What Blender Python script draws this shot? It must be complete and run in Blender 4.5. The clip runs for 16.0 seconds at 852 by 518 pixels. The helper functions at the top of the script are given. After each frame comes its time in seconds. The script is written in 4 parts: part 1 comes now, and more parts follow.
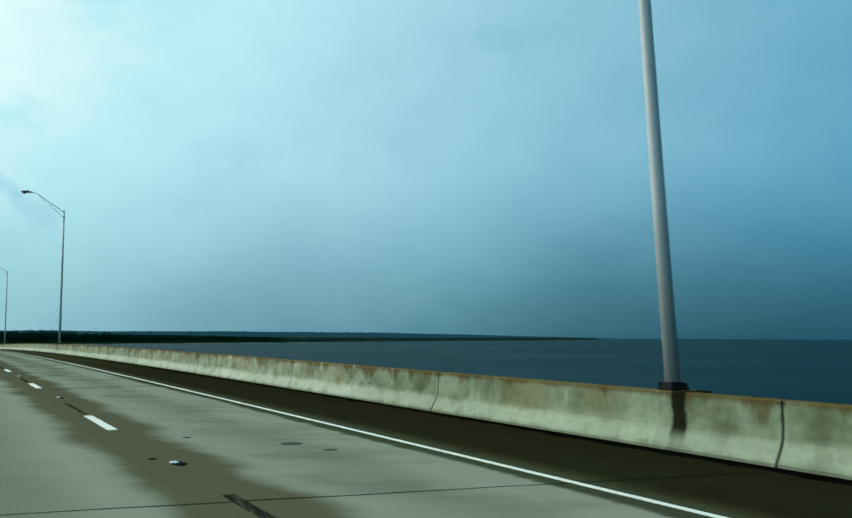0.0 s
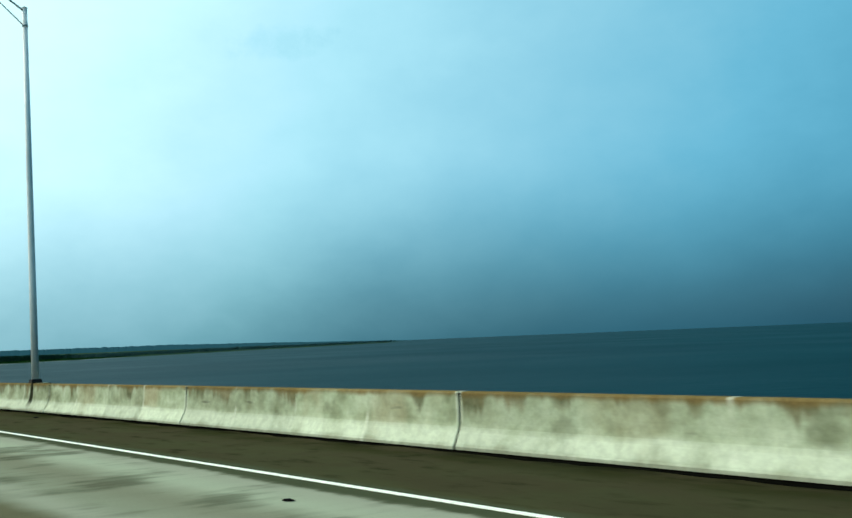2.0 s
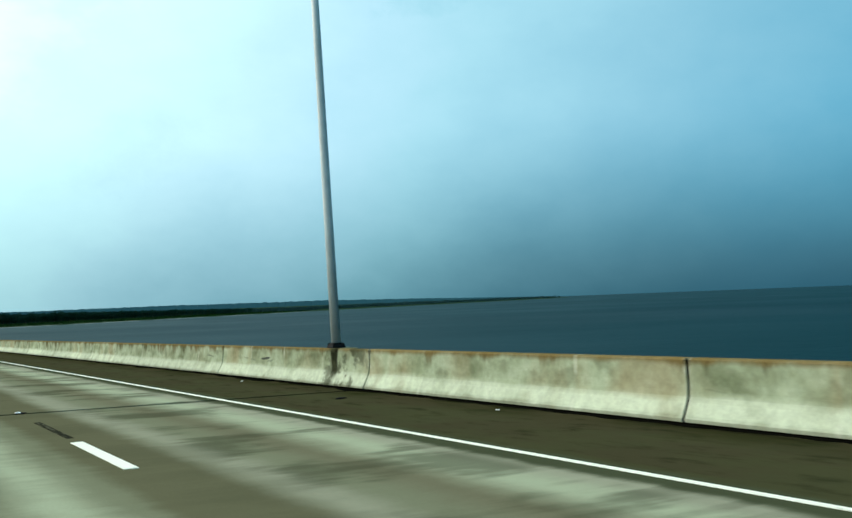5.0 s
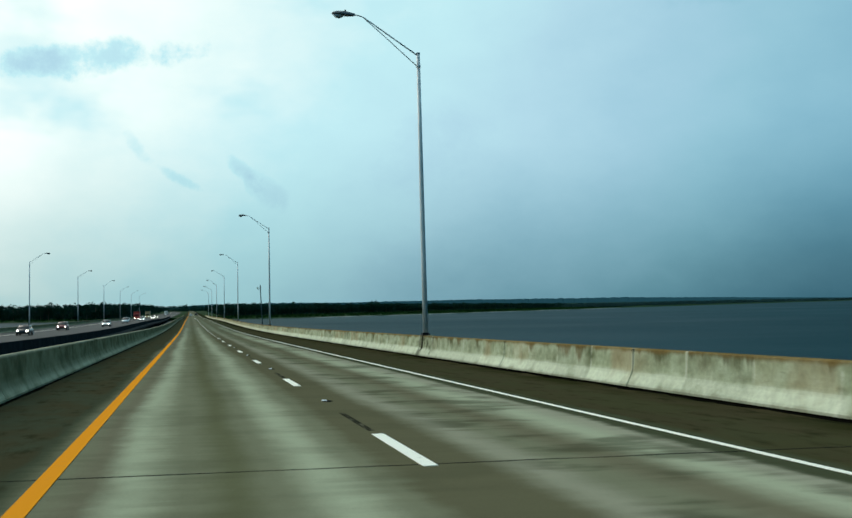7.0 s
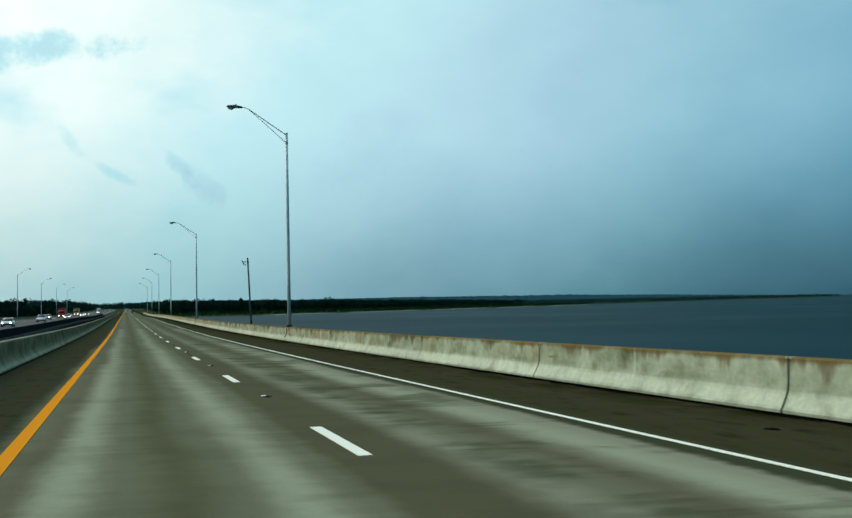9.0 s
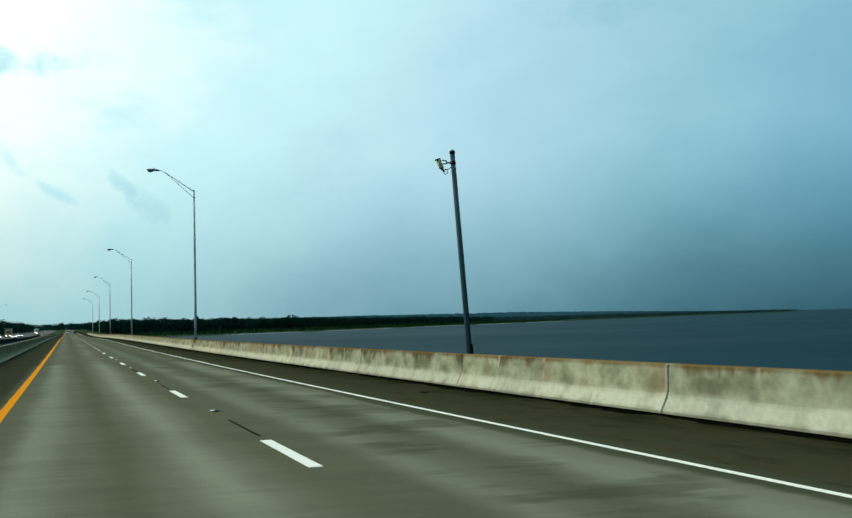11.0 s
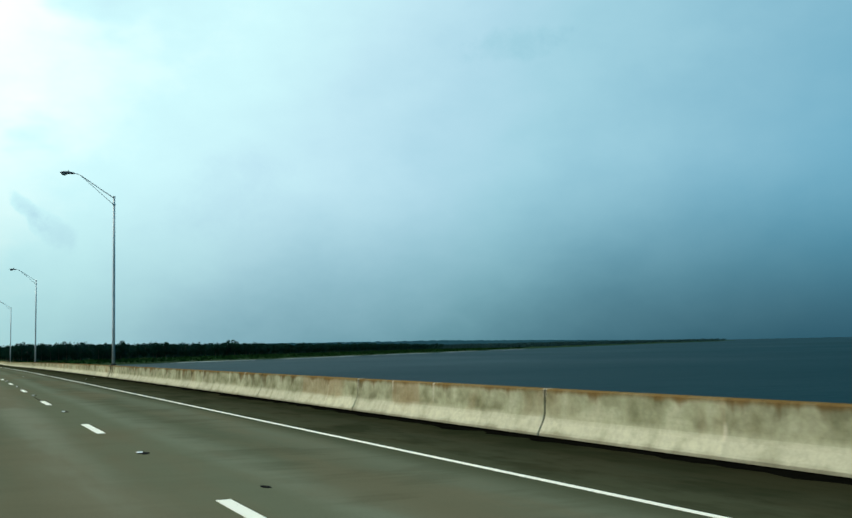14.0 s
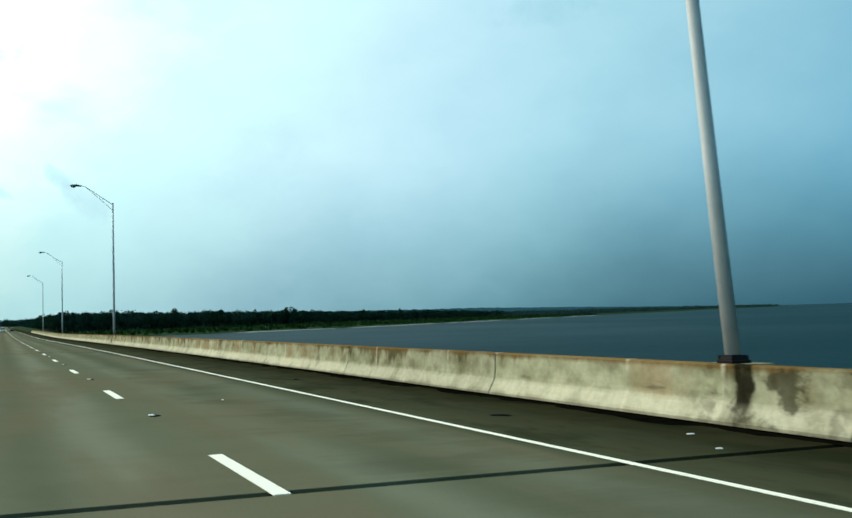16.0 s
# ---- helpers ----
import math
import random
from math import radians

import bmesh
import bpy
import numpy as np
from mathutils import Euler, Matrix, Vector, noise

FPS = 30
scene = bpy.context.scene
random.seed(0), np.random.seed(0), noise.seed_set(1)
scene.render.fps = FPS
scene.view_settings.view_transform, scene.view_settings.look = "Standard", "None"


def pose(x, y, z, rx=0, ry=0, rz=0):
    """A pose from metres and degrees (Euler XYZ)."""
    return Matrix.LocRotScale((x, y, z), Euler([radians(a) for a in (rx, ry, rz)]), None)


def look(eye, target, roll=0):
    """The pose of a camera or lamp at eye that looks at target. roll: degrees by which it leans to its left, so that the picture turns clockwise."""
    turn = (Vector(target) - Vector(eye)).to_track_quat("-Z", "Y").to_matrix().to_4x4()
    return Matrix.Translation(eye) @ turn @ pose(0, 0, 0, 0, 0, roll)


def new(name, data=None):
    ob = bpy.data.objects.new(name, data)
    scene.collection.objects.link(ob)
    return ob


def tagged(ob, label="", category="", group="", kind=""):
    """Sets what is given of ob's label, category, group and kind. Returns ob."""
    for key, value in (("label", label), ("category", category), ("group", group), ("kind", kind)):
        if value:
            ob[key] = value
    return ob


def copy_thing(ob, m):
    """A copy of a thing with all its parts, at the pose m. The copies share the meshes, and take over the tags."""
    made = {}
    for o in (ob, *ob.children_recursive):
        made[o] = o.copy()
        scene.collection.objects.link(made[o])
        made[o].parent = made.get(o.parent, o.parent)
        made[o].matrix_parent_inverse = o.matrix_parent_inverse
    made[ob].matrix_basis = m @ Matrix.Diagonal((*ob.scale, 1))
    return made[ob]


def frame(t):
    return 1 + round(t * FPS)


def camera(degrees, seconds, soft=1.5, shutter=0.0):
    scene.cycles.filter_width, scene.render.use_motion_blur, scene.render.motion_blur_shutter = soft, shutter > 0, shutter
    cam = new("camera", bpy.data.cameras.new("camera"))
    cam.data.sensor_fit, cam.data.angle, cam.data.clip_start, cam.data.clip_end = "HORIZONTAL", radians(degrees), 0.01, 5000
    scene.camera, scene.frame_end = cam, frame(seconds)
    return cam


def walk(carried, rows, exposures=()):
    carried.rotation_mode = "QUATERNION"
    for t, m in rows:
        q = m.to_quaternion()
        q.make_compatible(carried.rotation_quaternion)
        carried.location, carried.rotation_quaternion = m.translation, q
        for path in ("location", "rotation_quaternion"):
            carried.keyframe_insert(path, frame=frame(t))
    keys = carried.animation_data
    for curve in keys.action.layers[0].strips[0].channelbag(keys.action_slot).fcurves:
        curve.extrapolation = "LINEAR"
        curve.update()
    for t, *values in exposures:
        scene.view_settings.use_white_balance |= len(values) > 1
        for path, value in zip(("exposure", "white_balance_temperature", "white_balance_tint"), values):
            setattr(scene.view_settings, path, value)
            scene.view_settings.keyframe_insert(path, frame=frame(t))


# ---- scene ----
LENS = 46.72
cam = camera(LENS, 16.0, soft=1.5, shutter=0.82)
scene.cycles.rolling_shutter_type = 'TOP'
scene.cycles.rolling_shutter_duration = 0.05

# seconds, x, y, z, pitch, roll, yaw
PATH = [
    (0.0, -2.422, -15.883, 1.534, 94.469, -0.288, -26.188),
    (0.5, -2.338, -1.021, 1.525, 93.717, 0.246, -28.665),
    (0.8, -2.331, 8.551, 1.562, 93.088, 1.046, -33.801),
    (1.0, -2.332, 14.640, 1.573, 93.130, 1.347, -39.823),
    (1.5, -2.452, 29.960, 1.589, 92.924, 2.045, -41.489),
    (2.0, -2.335, 44.977, 1.555, 94.564, 2.318, -38.517),
    (2.5, -2.529, 59.837, 1.510, 93.873, 1.884, -36.972),
    (3.0, -2.526, 75.459, 1.424, 94.134, 1.133, -34.698),
    (3.2, -2.532, 81.693, 1.366, 93.453, 1.275, -32.880),
    (5.3, -2.346, 144.923, 0.789, 92.089, 1.883, -29.938),
    (5.5, -2.261, 151.287, 0.706, 91.577, 1.871, -29.465),
    (5.8, -2.371, 161.240, 0.609, 90.301, 4.410, -26.249),
    (6.0, -2.388, 166.012, 0.552, 90.470, 3.650, -21.378),
    (6.2, -2.458, 172.961, 0.510, 91.319, 3.258, -14.617),
    (6.3, -2.401, 175.860, 0.453, 91.420, 2.486, -13.721),
    (6.5, -2.378, 181.107, 0.384, 92.028, 0.790, -14.510),
    (7.0, -2.281, 197.476, 0.137, 92.643, 1.029, -13.445),
    (7.5, -2.279, 212.068, -0.077, 91.492, 0.441, -15.209),
    (8.0, -2.294, 227.619, -0.252, 91.583, 0.499, -16.208),
    (8.5, -2.335, 242.873, -0.450, 91.490, -0.264, -17.557),
    (9.0, -2.368, 257.926, -0.629, 92.443, 1.052, -16.925),
    (9.2, -2.381, 263.681, -0.678, 92.508, 0.501, -18.035),
    (11.3, -2.487, 326.678, -1.359, 94.123, 1.359, -20.313),
    (11.5, -2.520, 331.695, -1.377, 95.156, 0.050, -20.957),
    (12.0, -2.560, 346.309, -1.468, 95.311, 0.876, -22.574),
    (12.5, -2.502, 362.485, -1.563, 94.761, 1.013, -23.354),
    (13.0, -2.494, 377.388, -1.640, 94.377, 1.539, -24.571),
    (13.5, -2.453, 392.320, -1.666, 94.615, 1.553, -24.753),
    (14.0, -2.377, 407.065, -1.717, 94.979, 1.218, -25.082),
    (14.5, -2.270, 421.992, -1.759, 95.122, 1.200, -25.621),
    (14.8, -2.278, 431.254, -1.778, 93.216, 1.477, -24.760),
    (15.0, -2.246, 436.983, -1.764, 92.265, 1.375, -23.643),
    (15.5, -2.188, 451.991, -1.823, 92.849, 1.540, -23.536),
    (16.0, -2.166, 466.951, -1.870, 93.170, 1.550, -23.275),
]
EXPOSURE = [(0.0, -0.20, 6150, 2), (0.5, -0.28, 6150, 1), (1.0, 0.23, 6450, 1), (2.0, 0.38, 6600, 3), (3.2, 0.38, 6650, 4), (5.3, 0.26, 6650, 7), (6.0, 0.12, 6600, 8), (6.5, -0.09, 6550, 8),
            (7.0, -0.16, 6500, 8), (7.6, -0.28, 6500, 8), (8.3, -0.27, 6500, 8), (9.2, -0.14, 6500, 8), (11.3, -0.03, 6700, 8), (13.0, -0.01, 6750, 9), (14.2, 0.05, 6800, 9), (16.0, 0.21, 6850, 9)]
walk(cam, [(t, pose(x, y, z, rx, ry, rz)) for t, x, y, z, rx, ry, rz in PATH], EXPOSURE)

# ---------------------------------------------------------------- light
BRIGHT = Vector((-0.58, 0.58, 0.574)).normalized()   # the thin part of the cloud cover


def ramp_node(tree, fac, stops, interpolation='LINEAR'):
    n = tree.nodes.new('ShaderNodeValToRGB')
    n.color_ramp.interpolation = interpolation
    els = n.color_ramp.elements
    while len(els) < len(stops):
        els.new(0.5)
    for el, (pos, col) in zip(els, sorted(stops, key=lambda q: q[0])):
        el.position = pos
        el.color = (*col, 1) if len(col) == 3 else col
    tree.links.new(fac, n.inputs['Fac'])
    return n.outputs['Color']


def math_node(tree, op, a, b=0.0, c=0.0, clamp=False):
    n = tree.nodes.new('ShaderNodeMath')
    n.operation, n.use_clamp = op, clamp
    for i, v in enumerate((a, b, c)):
        if isinstance(v, (int, float)):
            n.inputs[i].default_value = v
        else:
            tree.links.new(v, n.inputs[i])
    return n.outputs[0]


def mix_node(tree, fac, a, b, blend='MIX'):
    n = tree.nodes.new('ShaderNodeMix')
    n.data_type, n.blend_type = 'RGBA', blend
    for key, v in ((0, fac), (6, a), (7, b)):
        if isinstance(v, (int, float)):
            n.inputs[key].default_value = v
        elif isinstance(v, tuple):
            n.inputs[key].default_value = (*v, 1)
        else:
            tree.links.new(v, n.inputs[key])
    return n.outputs[2]


def noise_node(tree, vec, scale, detail=3.0, rough=0.55, stretch=None, out='Fac'):
    if stretch:
        m = tree.nodes.new('ShaderNodeMapping')
        m.inputs['Scale'].default_value = stretch
        tree.links.new(vec, m.inputs['Vector'])
        vec = m.outputs['Vector']
    n = tree.nodes.new('ShaderNodeTexNoise')
    n.inputs['Scale'].default_value, n.inputs['Detail'].default_value = scale, detail
    n.inputs['Roughness'].default_value = rough
    tree.links.new(vec, n.inputs['Vector'])
    return n.outputs[out]


def span_node(tree, v, a, b, lo=0.0, hi=1.0):
    n = tree.nodes.new('ShaderNodeMapRange')
    n.interpolation_type = 'SMOOTHSTEP'
    tree.links.new(v, n.inputs['Value'])
    for key, q in (('From Min', a), ('From Max', b), ('To Min', lo), ('To Max', hi)):
        n.inputs[key].default_value = q
    return n.outputs['Result']


def build_world():
    world = bpy.data.worlds.new("overcast_sky")
    scene.world = world
    world.use_nodes = True
    t = world.node_tree
    t.nodes.clear()
    co = t.nodes.new('ShaderNodeTexCoord').outputs['Generated']
    dot = t.nodes.new('ShaderNodeVectorMath')
    dot.operation = 'DOT_PRODUCT'
    t.links.new(co, dot.inputs[0])
    dot.inputs[1].default_value = BRIGHT
    sep = t.nodes.new('ShaderNodeSeparateXYZ')
    t.links.new(co, sep.inputs[0])
    soft = noise_node(t, co, 2.6, 4, 0.5, (1.0, 1.0, 1.5))
    wisp = noise_node(t, co, 8.0, 5, 0.55, (1.0, 1.0, 1.7))
    s = math_node(t, 'ADD', dot.outputs['Value'], math_node(t, 'MULTIPLY', math_node(t, 'SUBTRACT', soft, 0.5), 0.15))
    s = math_node(t, 'ADD', s, math_node(t, 'MULTIPLY', math_node(t, 'SUBTRACT', wisp, 0.5), 0.10))
    puff = noise_node(t, co, 15.0, 5, 0.6, (1.0, 1.0, 1.5))
    s = math_node(t, 'ADD', s, math_node(t, 'MULTIPLY', math_node(t, 'SUBTRACT', puff, 0.5), 0.07))
    shred = span_node(t, noise_node(t, co, 5.6, 4, 0.5, (1.0, 1.0, 1.8)), 0.48, 0.74)
    shred = math_node(t, 'MULTIPLY', shred, span_node(t, s, 0.50, 0.72))
    s = math_node(t, 'SUBTRACT', s, math_node(t, 'MULTIPLY', shred, 0.16))
    # scraps of darker cloud: bearing, height, half width, half height, tilt in degrees, depth
    torn = noise_node(t, co, 34.0, 5, 0.65)
    for az, el, wide, high, tilt, depth in ((3.2, 7.6, 1.2, 0.45, -45, 0.08), (4.3, 6.7, 1.6, 0.7, -38, 0.07), (-0.5, 7.3, 1.2, 0.3, -28, 0.075), (-2.8, 9.0, 1.2, 0.35, -50, 0.06), (-5.6, 13.7, 5.2, 0.9, 8, 0.19), (30.5, 17.0, 3.0, 1.0, 6, 0.07), (14.0, 9.0, 3.5, 2.2, 30, 0.03)):
        a, e, k = radians(az), radians(el), radians(tilt)
        right = Vector((math.cos(a), -math.sin(a), 0))
        up = Vector((-math.sin(a) * math.sin(e), -math.cos(a) * math.sin(e), math.cos(e)))
        away = []
        for axis, half in ((right * math.cos(k) + up * math.sin(k), wide), (up * math.cos(k) - right * math.sin(k), high)):
            d = t.nodes.new('ShaderNodeVectorMath')
            d.operation = 'DOT_PRODUCT'
            t.links.new(co, d.inputs[0])
            d.inputs[1].default_value = axis
            middle = Vector((math.sin(a) * math.cos(e), math.cos(a) * math.cos(e), math.sin(e))).dot(axis)
            q = math_node(t, 'DIVIDE', math_node(t, 'SUBTRACT', d.outputs['Value'], middle), math.sin(radians(half)))
            away.append(math_node(t, 'MULTIPLY', q, q))
        ring = math_node(t, 'ADD', math_node(t, 'ADD', away[0], away[1]), math_node(t, 'MULTIPLY', math_node(t, 'SUBTRACT', torn, 0.5), 4.5))
        front = span_node(t, sep.outputs['Y'], 0.2, 0.4)
        s = math_node(t, 'SUBTRACT', s, math_node(t, 'MULTIPLY', math_node(t, 'MULTIPLY', span_node(t, ring, 1.5, -0.5), front), depth))
    fac = math_node(t, 'MULTIPLY_ADD', s, 0.5, 0.5)
    stops = [(-1.0, (.030, .055, .070)), (-0.5, (.024, .130, .205)), (-0.2, (.060, .26, .405)), (-0.05, (.112, .365, .535)),
             (0.14, (.222, .482, .635)), (0.29, (.335, .62, .755)), (0.38, (.41, .68, .825)), (0.46, (.495, .77, .90)),
             (0.58, (.60, .93, 1.0)), (0.68, (.90, 1.08, 1.07)), (0.78, (1.18, 1.24, 1.2)), (0.9, (1.35, 1.38, 1.32))]
    cloud = ramp_node(t, fac, [((q + 1) / 2, c) for q, c in stops])
    murk = math_node(t, 'ADD', sep.outputs['Z'], math_node(t, 'MULTIPLY', math_node(t, 'SUBTRACT', soft, 0.5), 0.03))
    murk = span_node(t, murk, -0.02, 0.19, 0.0, 1.0)
    low_end = span_node(t, s, 0.0, 0.60, 0.23, 0.65)
    murk = math_node(t, 'MULTIPLY_ADD', murk, math_node(t, 'SUBTRACT', 1.0, low_end), low_end)
    grey = t.nodes.new('ShaderNodeCombineColor')
    for k, power in enumerate((1.40, 1.0, 0.94)):
        t.links.new(math_node(t, 'POWER', murk, power), grey.inputs[k])
    cloud = mix_node(t, 1.0, cloud, grey.outputs[0], 'MULTIPLY')
    sky = t.nodes.new('ShaderNodeTexSky')
    sky.sky_type, sky.sun_disc = 'NISHITA', False
    sky.sun_elevation, sky.sun_rotation = radians(35), radians(-45)
    low = t.nodes.new('ShaderNodeBackground')
    low.inputs['Strength'].default_value = 0.004
    t.links.new(sky.outputs['Color'], low.inputs['Color'])
    high = t.nodes.new('ShaderNodeBackground')
    high.inputs['Strength'].default_value = 1.0
    t.links.new(cloud, high.inputs['Color'])
    both = t.nodes.new('ShaderNodeAddShader')
    t.links.new(low.outputs[0], both.inputs[0])
    t.links.new(high.outputs[0], both.inputs[1])
    out = t.nodes.new('ShaderNodeOutputWorld')
    t.links.new(both.outputs[0], out.inputs['Surface'])


build_world()
sun = new("sun", bpy.data.lights.new("sun", 'SUN'))
sun.data.energy, sun.data.angle, sun.data.color = 1.1, radians(40), (1.0, 0.96, 0.84)
sun.matrix_world = look(BRIGHT * 50, (0, 0, 0))

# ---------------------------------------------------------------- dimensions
DASH = 12.192                    # lane line period
PANEL = 8.928                    # parapet length between joints
JOINT0 = -6.53
POLE0, POLE_STEP = -4.52, 80.40
CROSSFALL = 0.0155
WATER = -6.66
LAND_Y = 800.0                   # the bridges end here
START_Y = JOINT0 - 12 * PANEL
# offsets of some parapet joints from the even spacing, set to fit the camera's view
JOINT_SHIFT = {0: -.22, 2: .30, 4: -.10, 10: .36, 11: .62, 12: .68, 19: .32, 20: .45, 21: .14, 25: .20, 30: .36, 33: .48, 41: -.35, 42: -.22}
X_YELLOW, X_WHITE = -3.55, 3.59
X_RIGHT_TOE, X_RIGHT_TOP = 6.585, 6.80
X_LEFT_TOE = -5.47
KNOT_Y = [-30, 40, 110, 180, 250, 320, 390, 460, 540, 640, 760, 900]
KNOT_Z = [0.0, 0.109, -0.3, -1.1, -1.991, -2.758, -3.135, -3.314, -3.616, -4.178, -4.359, -4.654]


def spline_curvature():
    n = len(KNOT_Y)
    h = np.diff(KNOT_Y).astype(float)
    a, b = np.eye(n), np.zeros(n)
    for i in range(1, n - 1):
        a[i, i - 1], a[i, i], a[i, i + 1] = h[i - 1], 2 * (h[i - 1] + h[i]), h[i]
        b[i] = 6 * ((KNOT_Z[i + 1] - KNOT_Z[i]) / h[i] - (KNOT_Z[i] - KNOT_Z[i - 1]) / h[i - 1])
    return np.linalg.solve(a, b)


BEND = spline_curvature()


def road_z(y):
    """Height of the road along its lane line."""
    if y > KNOT_Y[-1]:
        return KNOT_Z[-1]
    if y < KNOT_Y[0]:
        return KNOT_Z[0] + (y - KNOT_Y[0]) * 0.002
    i = min(max(int(np.searchsorted(KNOT_Y, y)) - 1, 0), len(KNOT_Y) - 2)
    h = KNOT_Y[i + 1] - KNOT_Y[i]
    a, c = (KNOT_Y[i + 1] - y) / h, (y - KNOT_Y[i]) / h
    return float(a * KNOT_Z[i] + c * KNOT_Z[i + 1] + ((a ** 3 - a) * BEND[i] + (c ** 3 - c) * BEND[i + 1]) * h * h / 6)


def top_z(x, y):
    """Height of the road surface."""
    return road_z(y) - CROSSFALL * x


def slope_at(y):
    return math.atan2(road_z(y + 1) - road_z(y - 1), 2.0)


def on_road(x, y, lift=0.0, turn=0.0):
    """A pose on the road surface at x, y."""
    return Matrix.Translation((x, y, top_z(x, y) + lift)) @ Matrix.Rotation(slope_at(y), 4, 'X') @ Matrix.Rotation(radians(turn), 4, 'Z')


# ---------------------------------------------------------------- materials
def surface(name, rough=0.8, metal=0.0, spec=0.5):
    m = bpy.data.materials.new(name)
    m.use_nodes = True
    t = m.node_tree
    b = t.nodes['Principled BSDF']
    b.inputs['Roughness'].default_value, b.inputs['Metallic'].default_value = rough, metal
    b.inputs['Specular IOR Level'].default_value = spec
    return m, t, b


def bump(tree, bsdf, height, strength, distance):
    n = tree.nodes.new('ShaderNodeBump')
    n.inputs['Strength'].default_value, n.inputs['Distance'].default_value = strength, distance
    tree.links.new(height, n.inputs['Height'])
    tree.links.new(n.outputs['Normal'], bsdf.inputs['Normal'])


def world_pos(tree):
    return tree.nodes.new('ShaderNodeNewGeometry').outputs['Position']


def object_pos(tree):
    return tree.nodes.new('ShaderNodeTexCoord').outputs['Object']


def simple(name, col, rough=0.6, metal=0.0, vary=0.25, scale=6.0, spec=0.5):
    """A plain paint or metal with mottling and fine grain."""
    m, t, b = surface(name, rough, metal, spec)
    co = object_pos(t)
    big = noise_node(t, co, scale, 4)
    fine = noise_node(t, co, scale * 14, 2)
    k = math_node(t, 'ADD', math_node(t, 'MULTIPLY', big, 0.7), math_node(t, 'MULTIPLY', fine, 0.3))
    lo, hi = tuple(c * (1 - vary) for c in col), tuple(min(1, c * (1 + vary)) for c in col)
    t.links.new(ramp_node(t, k, [(0.25, lo), (0.75, hi)]), b.inputs['Base Color'])
    bump(t, b, fine, 0.15, 0.004)
    return m


def road_material():
    m, t, b = surface("road_concrete", 0.95, 0, 0.0)
    p = world_pos(t)
    sep = t.nodes.new('ShaderNodeSeparateXYZ')
    t.links.new(p, sep.inputs[0])
    x, y = sep.outputs['X'], sep.outputs['Y']
    wob = noise_node(t, p, 1.0, 3, 0.5, (0.6, 0.10, 0.0))
    rag = noise_node(t, p, 1.0, 4, 0.6, (3.0, 1.1, 0.0))
    xx = math_node(t, 'ADD', x, math_node(t, 'MULTIPLY', math_node(t, 'SUBTRACT', wob, 0.5), 0.5))
    xx = math_node(t, 'ADD', xx, math_node(t, 'MULTIPLY', math_node(t, 'SUBTRACT', rag, 0.5), 0.22))
    # the wheel tracks fray sideways along the brushed grooves
    comb = noise_node(t, p, 1.0, 5, 0.62, (0.38, 3.6, 0.0))
    xx = math_node(t, 'ADD', xx, math_node(t, 'MULTIPLY', math_node(t, 'SUBTRACT', comb, 0.5), span_node(t, y, 367, 370, 0.24, 0.10)))
    fx = math_node(t, 'MULTIPLY_ADD', xx, 1 / 14.0, 0.5)

    def across(stops):
        return ramp_node(t, fx, [(q / 14 + 0.5, c) for q, c in stops], 'EASE')
    pale, olive, mid = (.295, .312, .213), (.100, .093, .054), (.152, .153, .097)
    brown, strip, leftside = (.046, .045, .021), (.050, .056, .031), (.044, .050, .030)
    # in both ramps the right shoulder darkens towards the parapet foot
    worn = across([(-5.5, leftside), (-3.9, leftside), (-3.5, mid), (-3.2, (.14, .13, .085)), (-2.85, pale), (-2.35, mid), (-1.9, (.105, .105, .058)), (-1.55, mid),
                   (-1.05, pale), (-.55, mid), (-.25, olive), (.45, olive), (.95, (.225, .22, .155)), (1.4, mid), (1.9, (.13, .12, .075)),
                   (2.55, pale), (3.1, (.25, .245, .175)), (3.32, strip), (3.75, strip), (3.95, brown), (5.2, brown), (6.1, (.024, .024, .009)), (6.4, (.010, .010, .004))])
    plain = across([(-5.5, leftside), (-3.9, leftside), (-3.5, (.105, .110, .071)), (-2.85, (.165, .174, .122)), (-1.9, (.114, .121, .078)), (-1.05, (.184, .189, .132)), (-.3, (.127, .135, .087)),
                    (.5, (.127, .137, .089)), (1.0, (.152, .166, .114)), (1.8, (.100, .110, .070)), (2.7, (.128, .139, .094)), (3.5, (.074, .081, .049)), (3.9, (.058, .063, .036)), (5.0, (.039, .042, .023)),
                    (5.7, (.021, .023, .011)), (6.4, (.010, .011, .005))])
    # the tracks fade out before the joint with the newer deck
    fade = math_node(t, 'MAXIMUM', span_node(t, y, 368.2, 368.6), span_node(t, y, 262, 340, 0.0, 0.62))
    col = mix_node(t, fade, worn, plain)
    # the newer deck is mottled warm and cool in long soft patches
    warm = math_node(t, 'MULTIPLY', span_node(t, noise_node(t, p, 1.0, 4, 0.6, (0.42, 0.07, 0.0)), 0.42, 0.62, 0.0, 0.72), span_node(t, y, 366, 369))
    warm = math_node(t, 'MULTIPLY', warm, span_node(t, math_node(t, 'ABSOLUTE', x), 3.5, 3.2))
    col = mix_node(t, warm, col, (.142, .126, .078))
    # its shoulder carries olive and sooty clouds of dirt
    soot = math_node(t, 'MULTIPLY', span_node(t, noise_node(t, p, 1.0, 4, 0.62, (0.75, 0.30, 0.0)), 0.46, 0.62, 0.0, 0.62), span_node(t, y, 366, 369))
